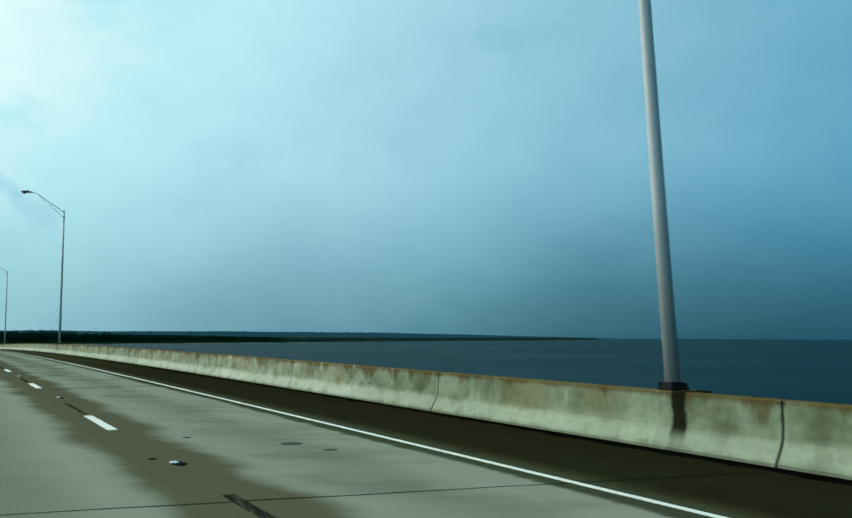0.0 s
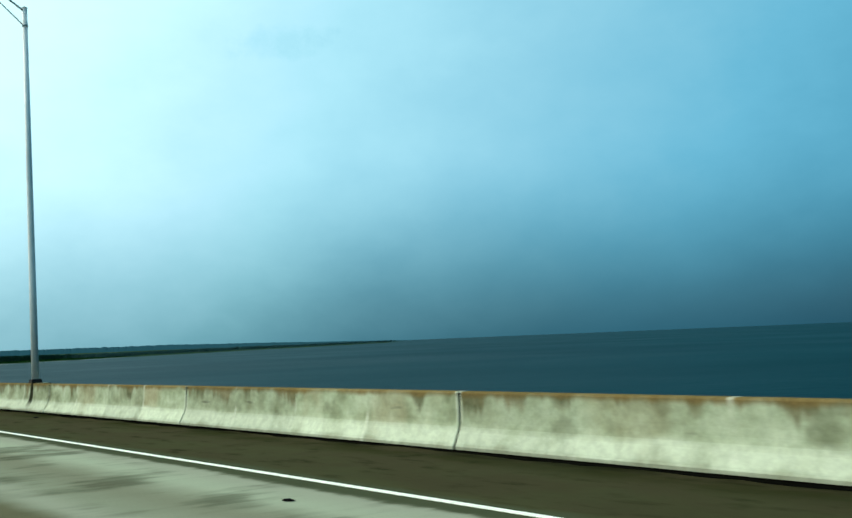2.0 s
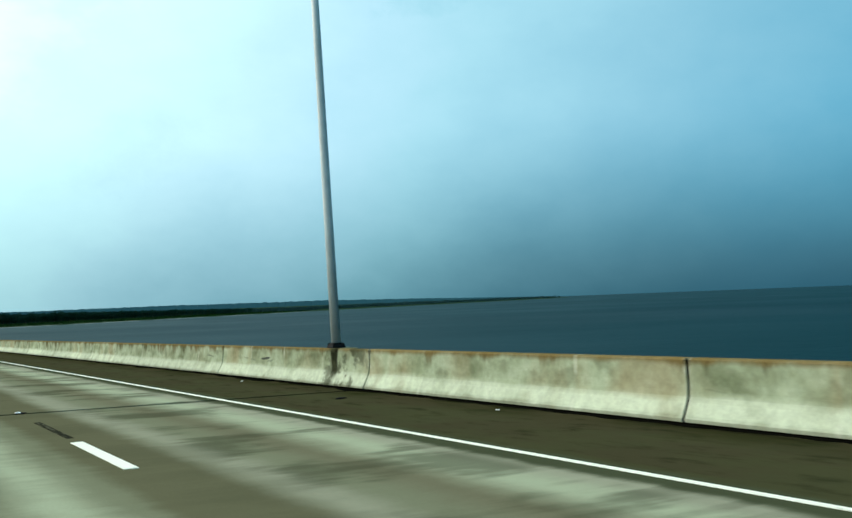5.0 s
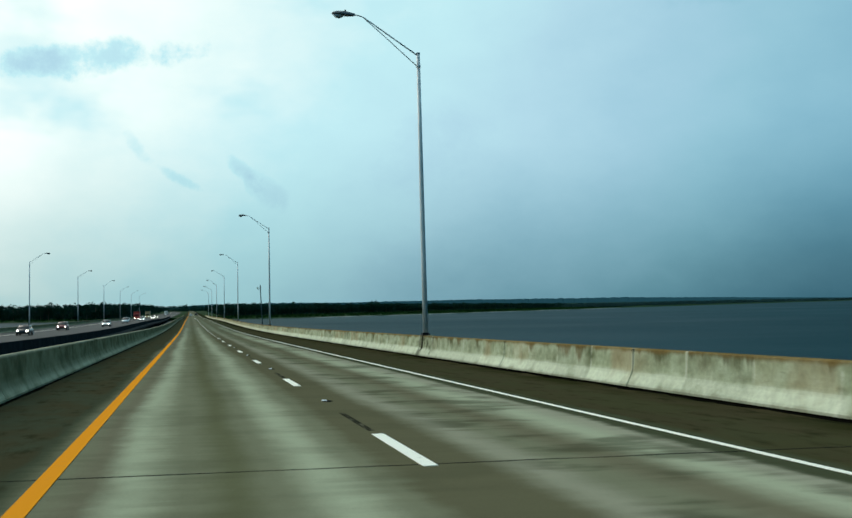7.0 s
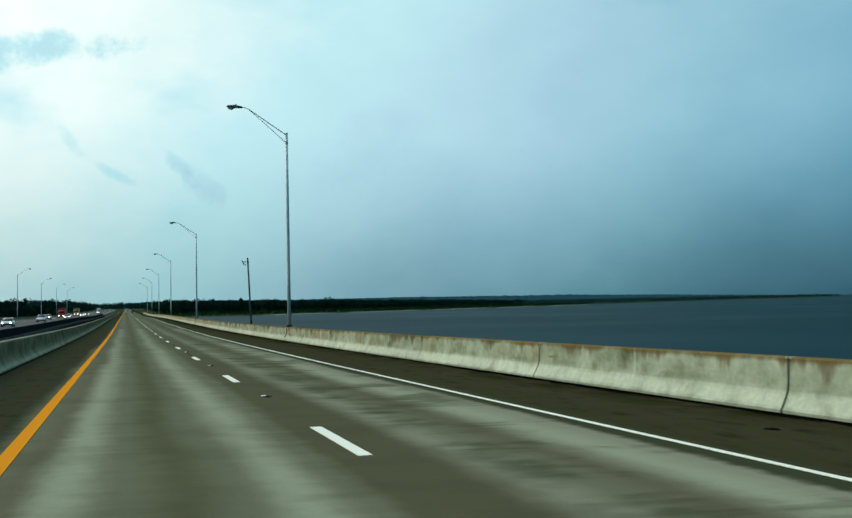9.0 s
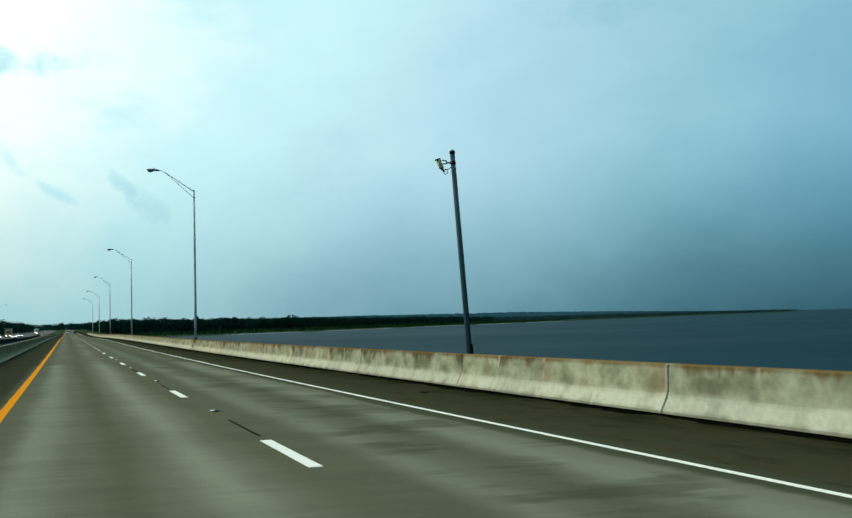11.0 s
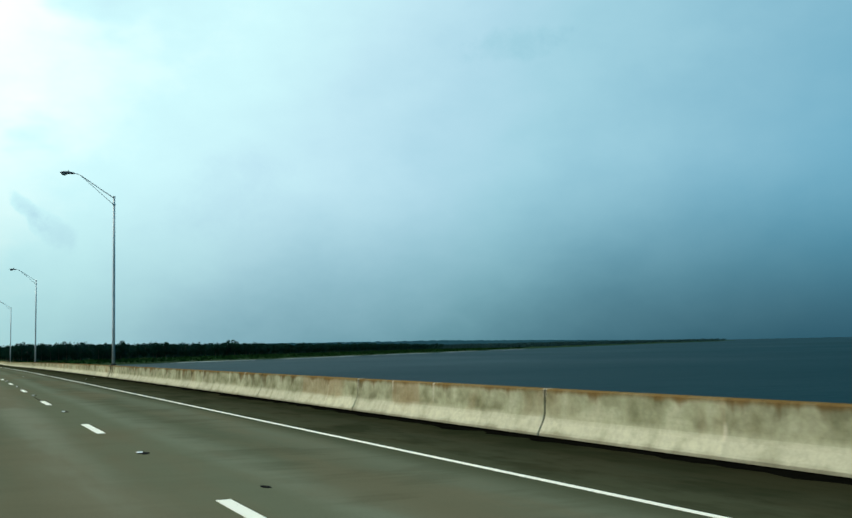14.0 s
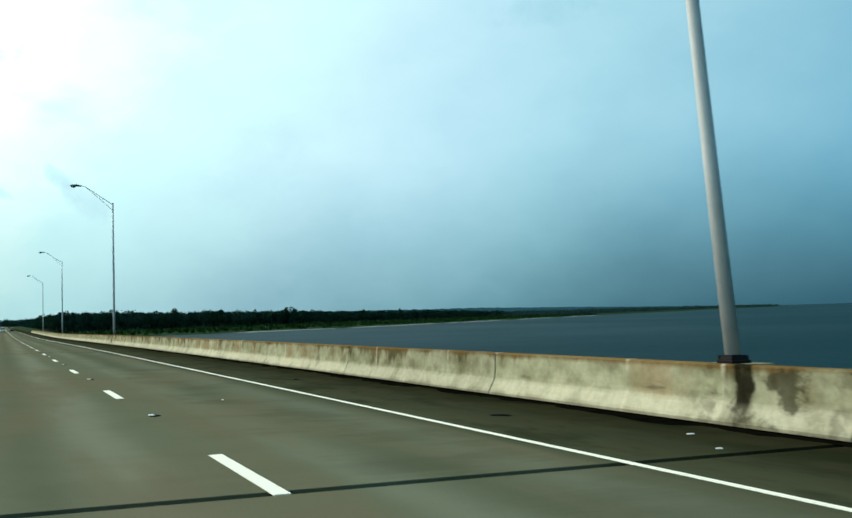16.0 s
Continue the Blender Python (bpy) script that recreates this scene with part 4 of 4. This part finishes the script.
def build_car(m, paint, label, group, tall=1.0, lit=True):
    """A car, nose to -y."""
    car = thing("car", label, "car", group, m=m)
    body = [rounded(-2.25, .70, .38, .66), rounded(-2.15, .84, .28, .74), rounded(-1.35, .90, .22, .90 * tall), rounded(-.6, .91, .22, .97 * tall),
            rounded(1.2, .91, .22, .98 * tall), rounded(2.0, .88, .28, .96 * tall), rounded(2.25, .78, .42, .86 * tall)]
    part("body", smooth(loft(body)), paint, car)
    zr = 1.46 * tall
    cabin = [rounded(-1.15, .78, .90 * tall, .97 * tall, .03), rounded(-.45, .72, .92 * tall, zr - .03, .06), rounded(.1, .70, .92 * tall, zr, .06), rounded(1.1, .70, .92 * tall, zr - .02, .06), rounded(1.95, .72, .92 * tall, 1.02 * tall, .03)]
    part("cabin_glass", smooth(loft(cabin)), MAT_GLASS, car)
    roof = [rounded(-.42, .66, zr - .04, zr + .005, .02), rounded(.1, .68, zr - .03, zr + .025, .02), rounded(1.15, .67, zr - .04, zr + .012, .02)]
    part("roof", loft(roof), paint, car)
    for sx in (-1, 1):
        for y in (-1.38, 1.38):
            wheel(car, sx * .80, y, .33, .22)
        part("headlight", tubed([(sx * .62, -2.20, .64), (sx * .62, -2.27, .64)], [.13, .11], 12), MAT_BEAM if lit else MAT_LENS, car, "lit headlight" if lit else "")
        part("tail_lamp", boxed(sx * .70 - .1, 2.18, .68, sx * .70 + .1, 2.27, .84, .02), MAT_TAIL, car)
        part("mirror", boxed(sx * .98 - .07, -.72, .95 * tall, sx * .98 + .07, -.60, 1.08 * tall, .02), paint, car)
    part("bumper", loft([rounded(-2.31, .66, .30, .48, .05), rounded(-2.12, .82, .26, .52, .05)]), MAT_TYRE, car)
    return car


def build_truck(m, label, paint):
    """A box lorry, nose to -y."""
    tr = thing("lorry", label, "lorry", "lorries on the opposite bridge", m=m)
    part("cab", smooth(loft([rounded(-3.9, 1.0, .55, 1.7, .12), rounded(-3.6, 1.12, .45, 2.75, .16), rounded(-2.1, 1.12, .45, 2.85, .16)])), paint, tr)
    part("windscreen", loft([rounded(-3.83, .92, 1.72, 2.45, .06), rounded(-3.60, .98, 1.70, 2.52, .06)]), MAT_GLASS, tr)
    part("cargo_box", boxed(-1.25, -1.9, .95, 1.25, 5.2, 3.7, .05), paint, tr)
    part("chassis", boxed(-.5, -2.1, .5, .5, 5.0, .93, .03), MAT_TYRE, tr)
    for sx in (-1, 1):
        for y in (-3.0, 3.6):
            wheel(tr, sx * 1.0, y, .5, .3)
        part("headlight", tubed([(sx * .75, -3.88, .85), (sx * .75, -3.97, .85)], [.15, .13], 12), MAT_BEAM, tr, "lit headlight")


def build_vehicles():
    paints = {"silver": simple("car_silver", (.45, .46, .47), 0.3, 0.5, 0.05), "dark": simple("car_dark", (.03, .033, .038), 0.25, 0.2, 0.1),
              "white": simple("car_white", (.72, .73, .72), 0.3, 0, 0.05), "red": simple("car_maroon", (.16, .02, .02), 0.3, 0, 0.1)}

    def opp(x, y):
        return Matrix.Translation((x, y, road_z(y) + opp_z(x) + .012)) @ Matrix.Rotation(slope_at(y), 4, 'X')
    for x, y, c, tall, lit, text in ((-24.6, 344, "dark", 1.0, True, "dark saloon with lit headlights on the opposite bridge"), (-24.8, 388, "red", 1.05, True, "dark red car with lit headlights on the opposite bridge"),
                                     (-20.6, 431, "white", 1.0, True, "white car with bright headlights on the opposite bridge"), (-20.4, 495, "white", 1.1, False, "white car on the opposite bridge"),
                                     (-24.5, 572, "silver", 1.0, True, "silver car with lit headlights on the opposite bridge"), (-20.5, 600, "white", 1.0, True, "white car with lit headlights on the opposite bridge"),
                                     (-24.4, 690, "silver", 1.1, True, "silver car following the red lorry on the opposite bridge"), (-20.6, 716, "white", 1.0, True, "white car with lit headlights on the opposite bridge"),
                                     (-20.5, 770, "dark", 1.0, True, "dark car near the end of the opposite bridge"),
                                     (-24.5, 840, "silver", 1.0, True, "silver car where the opposite bridge reaches land")):
        build_car(opp(x, y), paints[c], text, "oncoming vehicles", tall, lit)
    for x, y, text, col in ((-24.5, 640, "red box lorry with lit headlights on the opposite bridge", (.42, .035, .022)), (-24.5, 752, "tan box lorry with lit headlights behind the red one", (.30, .22, .10)),
                            (-20.6, 1000, "pale grey box lorry where the opposite road reaches land", (.62, .64, .62))):
        build_truck(opp(x, y), text, simple("lorry_paint", col, 0.4))
    for x, y, c, text in ((-1.8, 820, "white", "white car far ahead in the inner lane"), (1.9, 905, "dark", "dark car far ahead in the outer lane")):
        build_car(on_road(x, y, .008) @ Matrix.Rotation(math.pi, 4, 'Z'), paints[c], text, "vehicles ahead", 1.1, False)


# ---------------------------------------------------------------- trees and reeds
def quads_mesh(name, centres, sizes, rng, material):
    """Loose leaf clumps: one bent four-sided leaf spray at each centre."""
    n = len(centres)
    u = rng.normal(size=(n, 3))
    u /= np.linalg.norm(u, axis=1)[:, None]
    w = np.cross(u, rng.normal(size=(n, 3)))
    w /= np.linalg.norm(w, axis=1)[:, None]
    nv = np.cross(u, w)
    s = sizes[:, None]
    v = np.stack([centres - u * s, centres - w * s * .6 + nv * s * .25, centres + u * s, centres + w * s * .6 + nv * s * .25], 1).reshape(-1, 3)
    f = np.arange(n * 4).reshape(-1, 4)
    me = bpy.data.meshes.new(name)
    me.from_pydata(v.tolist(), [], f.tolist())
    me.materials.append(material)
    return me


def crown_points(rng, h, n, wide):
    pts, sizes = [], []
    blobs = 9
    for i in range(blobs):
        a = rng.uniform(0, 6.28)
        k = rng.uniform(0.30, 0.92)
        r = wide * (1 - abs(k - .55) * 1.1) * rng.uniform(.35, .85)
        c = np.array([math.cos(a) * r, math.sin(a) * r, h * k])
        m = n // blobs
        d = rng.normal(size=(m, 3))
        d /= np.linalg.norm(d, axis=1)[:, None]
        rad = rng.uniform(.55, 1.0, m)[:, None] * np.array([wide * .55, wide * .55, h * .15])
        pts.append(c + d * rad)
        sizes.append(rng.uniform(.24, .50, m))
    return np.concatenate(pts), np.concatenate(sizes)


def build_tree(seed, h, wide):
    rng = np.random.default_rng(seed)
    tree = thing("tree", "dark evergreen tree at the edge of the shore wood", "tree", "trees of the shore wood")
    lean = rng.uniform(-.3, .3, 2)
    bm = tube(bmesh.new(), [(0, 0, -.4), (lean[0] * .4, lean[1] * .4, h * .4), (lean[0], lean[1], h * .88)], [.22, .15, .05], 7)
    for i in range(5):
        a, k = rng.uniform(0, 6.28), rng.uniform(.35, .75)
        p = Vector((lean[0] * k, lean[1] * k, h * k))
        q = p + Vector((math.cos(a) * wide * .7, math.sin(a) * wide * .7, h * .12))
        tube(bm, [p, (p + q) / 2 + Vector((0, 0, .15)), q], [.07, .05, .02], 5)
    bmesh.ops.recalc_face_normals(bm, faces=bm.faces[:])
    part("trunk", bm, MAT_BARK, tree)
    c, s = crown_points(rng, h, 810, wide)
    ob = new("crown", quads_mesh("crown", c, s, rng, MAT_LEAF))
    ob.parent = tree
    return tree


def build_forest():
    rng = random.Random(11)
    protos = [build_tree(20 + i, h, w) for i, (h, w) in enumerate(((8.2, 2.3), (9.4, 2.6), (7.4, 2.8), (10.8, 2.9), (8.8, 2.0)))]
    used = set()

    def edge(x):
        if x > 0:
            return shore_y(x) + 140 + 40 * noise.noise(Vector((x * .008, 2, 0)))
        return shore_y(x) + 70 + 40 * noise.noise(Vector((x * .008, 9, 0)))

    def put(x, y, scale):
        i = rng.randrange(5)
        if i == 3 and rng.random() < .6:
            i = 1
        m = Matrix.Translation((x, y, WATER + .8)) @ Matrix.Rotation(rng.uniform(0, 6.28), 4, 'Z') @ Matrix.Scale(scale, 4)
        if i not in used:
            protos[i].matrix_basis = m
            used.add(i)
        else:
            ob = copy_thing(protos[i], m)
            ob.scale = (scale, scale, scale)
    # front of the wood to the right of the road, then along the roadside, then left
    x = 24.0
    while x < 330:
        put(x, edge(x) + rng.uniform(-5, 5), rng.uniform(.76, .96) * float(np.interp(x, [120, 260, 420], [1, .8, .55])))
        x += rng.uniform(2.6, 4.4)
    y = 940.0
    while y < 1250:
        put(22 + rng.uniform(-2, 3), y, rng.uniform(.75, .95))
        y += rng.uniform(4.5, 7.5)
    x = -44.0
    while x > -330:
        put(x, edge(x) + rng.uniform(-6, 6), rng.uniform(.85, 1.15))
        x -= rng.uniform(3.6, 6.0)
    # the wood behind, and the far shore
    g = np.random.default_rng(7)
    cs, ss = [], []

    def clump(x, y, h, w, n, size):
        c, s = crown_points(g, h, n, w)
        low = g.normal(size=(n // 4, 3)) * np.array([w * .6, w * .6, 0]) + np.array([0, 0, 1]) * g.uniform(.2, h * .45, n // 4)[:, None]
        c = np.concatenate([c, low])
        cs.append(c + np.array([x, y, WATER + .8]))
        ss.append(np.concatenate([s, g.uniform(.4, .6, n // 4)]) * size)
    for _ in range(1150):
        x = g.uniform(26, 420)
        clump(x, edge(x) + g.uniform(4, 90), g.uniform(6.8, 8.9) * float(np.interp(x, [120, 260, 420], [1, .8, .55])), 2.8, 72, 1.7)
    for _ in range(500):
        y = g.uniform(945, 1700)
        clump(g.uniform(24, 60), y, g.uniform(7.5, 10), 2.8, 72, 1.7)
    for _ in range(900):
        x = -g.uniform(46, 480)
        clump(x, edge(x) + g.uniform(4, 90), g.uniform(7.5, 11.0), 3.0, 72, 1.8)
    for _ in range(350):
        clump(-g.uniform(44, 75), g.uniform(900, 1700), g.uniform(8, 12), 3.0, 63, 1.8)
    for _ in range(420):
        clump(g.uniform(-260, 260), g.uniform(2150, 2300), g.uniform(9, 14), 4.5, 54, 2.6)
    me = quads_mesh("woods", np.concatenate(cs), np.concatenate(ss), g, MAT_WOODS)
    tagged(new("woods", me), "dense dark wood behind the marsh on the shore", "wood", kind="stuff")
    cs.clear()
    ss.clear()
    for _ in range(1500):
        k = g.uniform(0, 1) ** 1.3
        x = 400 + 1230 * k
        clump(x, shore_y(x) + 25 + g.uniform(0, 180), g.uniform(2.6, 4.6) + 4.0 * max(0, noise.noise(Vector((x * .014, 3, 0)))), 3.5, 45, 1.5)
    for _ in range(700):
        x = -480 - 2200 * g.uniform(0, 1)
        clump(x, shore_y(x) + 60 + g.uniform(0, 150), g.uniform(8, 13), 5.0, 45, 3.2)
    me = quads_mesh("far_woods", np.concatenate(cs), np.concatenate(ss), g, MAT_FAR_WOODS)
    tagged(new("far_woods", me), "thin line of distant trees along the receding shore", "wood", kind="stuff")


def build_ridge():
    """Low wooded ground at the edge of sight behind the shore."""
    top, foot = [], []
    for a in np.radians(np.linspace(-4, 38, 640)):
        x, y = 4300 * math.sin(a), 4300 * math.cos(a)
        fade = min(1, (math.degrees(a) + 4) / 5, (38 - math.degrees(a)) / 14)
        h = fade * (23 + 3.0 * noise.noise(Vector((x * .004, y * .004, 0))) + 2.6 * noise.noise(Vector((x * .05, 5, 0))) + 2.4 * noise.noise(Vector((x * .17, 9, 0))))
        foot.append((x, y, WATER - 1))
        top.append((x * 1.03, y * 1.03, WATER + h))
    back = [(p[0] * 1.06, p[1] * 1.06, WATER - 1) for p in top]
    tagged(part("far_ridge", loft([foot, top, back], closed=False), MAT_RIDGE), "wooded ridge beyond the shore, haze put into its blue-grey colour", "distant land", kind="structure")


def build_pale_bank():
    """A low pale bank added to draw the bright line along the water, with gaps."""
    for x0, x1 in ((70, 118), (124, 190), (196, 262), (271, 330), (344, 420)):
        rows = []
        for x in np.linspace(x0, x1, int((x1 - x0) / 2.5)):
            wav = 5.0 * noise.noise(Vector((x * 0.02, 1.7, 0))) + 2.0 * noise.noise(Vector((x * 0.11, 4.1, 0)))
            y = shore_y(x) + wav - 2.2
            end = min(1, (x - x0) / 8, (x1 - x) / 8)
            h = max(.02, end * (.14 + .14 * noise.noise(Vector((x * .13, 6, 0)))))
            rows.append([(x, y - 2.4, WATER - .1), (x, y - 1.2, WATER + h * .8), (x, y, WATER + h), (x, y + 2.5, WATER - .1)])
        tagged(part("sandbank", loft(rows), MAT_PALE_BANK), "low pale bank added along the marsh waterline to draw its bright line", "sandbank", kind="structure")


def build_reeds():
    g = np.random.default_rng(4)
    n = 9000
    x = np.concatenate([g.uniform(12, 420, n * 2 // 3), -g.uniform(40, 400, n // 3)])
    y = np.array([shore_y(q) for q in x]) + g.uniform(0, 1, len(x)) ** 1.5 * 125
    c = np.stack([x, y, np.full(len(x), WATER + .9) + g.uniform(-.1, .3, len(x))], 1)
    me = quads_mesh("marsh_grass", c, g.uniform(.5, 1.1, len(x)), g, MAT_REED)
    tagged(new("marsh_grass", me), "low green marsh grass along the shoreline", "marsh grass", kind="stuff")


# ---------------------------------------------------------------- small litter and scuffs
def build_litter():
    rng = random.Random(8)

    def scrap(name, x, y, w, l, h, material, label, category):
        bm = bmesh.new()
        bmesh.ops.create_icosphere(bm, subdivisions=2, radius=1)
        for v in bm.verts:
            k = 1 + .35 * noise.noise(v.co * 2.1 + Vector((x, y, 0)))
            v.co = Vector((v.co.x * w * k, v.co.y * l * k, max(-.1, v.co.z) * h * k + .1 * h))
        tagged(part(name, bm, material, m=on_road(x, y, .002, rng.uniform(0, 180))), label, category, "litter on the roadway")
    for x, y, w, l in ((4.80, 480.6, .10, .22), (4.84, 492.0, .09, .16), (2.61, 53.8, .045, .09), (5.28, 152.5, .10, .22), (5.18, 340.1, .09, .2), (5.30, 268.7, .07, .13), (4.54, 399.3, .06, .12), (5.9, 76.3, .08, .12), (5.7, 71.6, .06, .1)):
        scrap("rubber_scrap", x, y, w * .8, l * .8, .022, MAT_TAR, "black scrap of tyre rubber on the shoulder", "tyre scrap")
    for x, y, w, l in ((5.67, 477.25, .03, .07), (5.06, 476.0, .03, .06), (4.08, 86.5, .04, .08), (2.39, 377.25, .03, .05), (1.73, 486.2, .03, .07), (6.0, 148.5, .03, .06), (5.9, 159.5, .03, .05)):
        scrap("paper_scrap", x, y, w * .7, l * .8, .012, MAT_RUBBISH, "pale scrap of litter on the roadway", "litter")

    for x, y, w, l in ((.65, 418.06, .05, .12), (1.98, -2.52, .20, .16), (2.23, -3.36, .10, .10), (.81, -1.37, .06, .10), (-.12, -3.7, .07, .05)):
        scrap("bitumen_spot", x, y, w, l, .006, MAT_SCUFF if y < 0 and x > .5 else MAT_TAR, "flat dark smear of bitumen on the lane", "stain")


for step in (build_water, build_land, build_embankment, build_opposite_bridge, build_piers, build_lamps, build_camera_pole, build_vehicles, build_forest, build_pale_bank, build_reeds, build_ridge,
             build_litter, build_markings, build_marker, build_road, build_parapets):
    step()
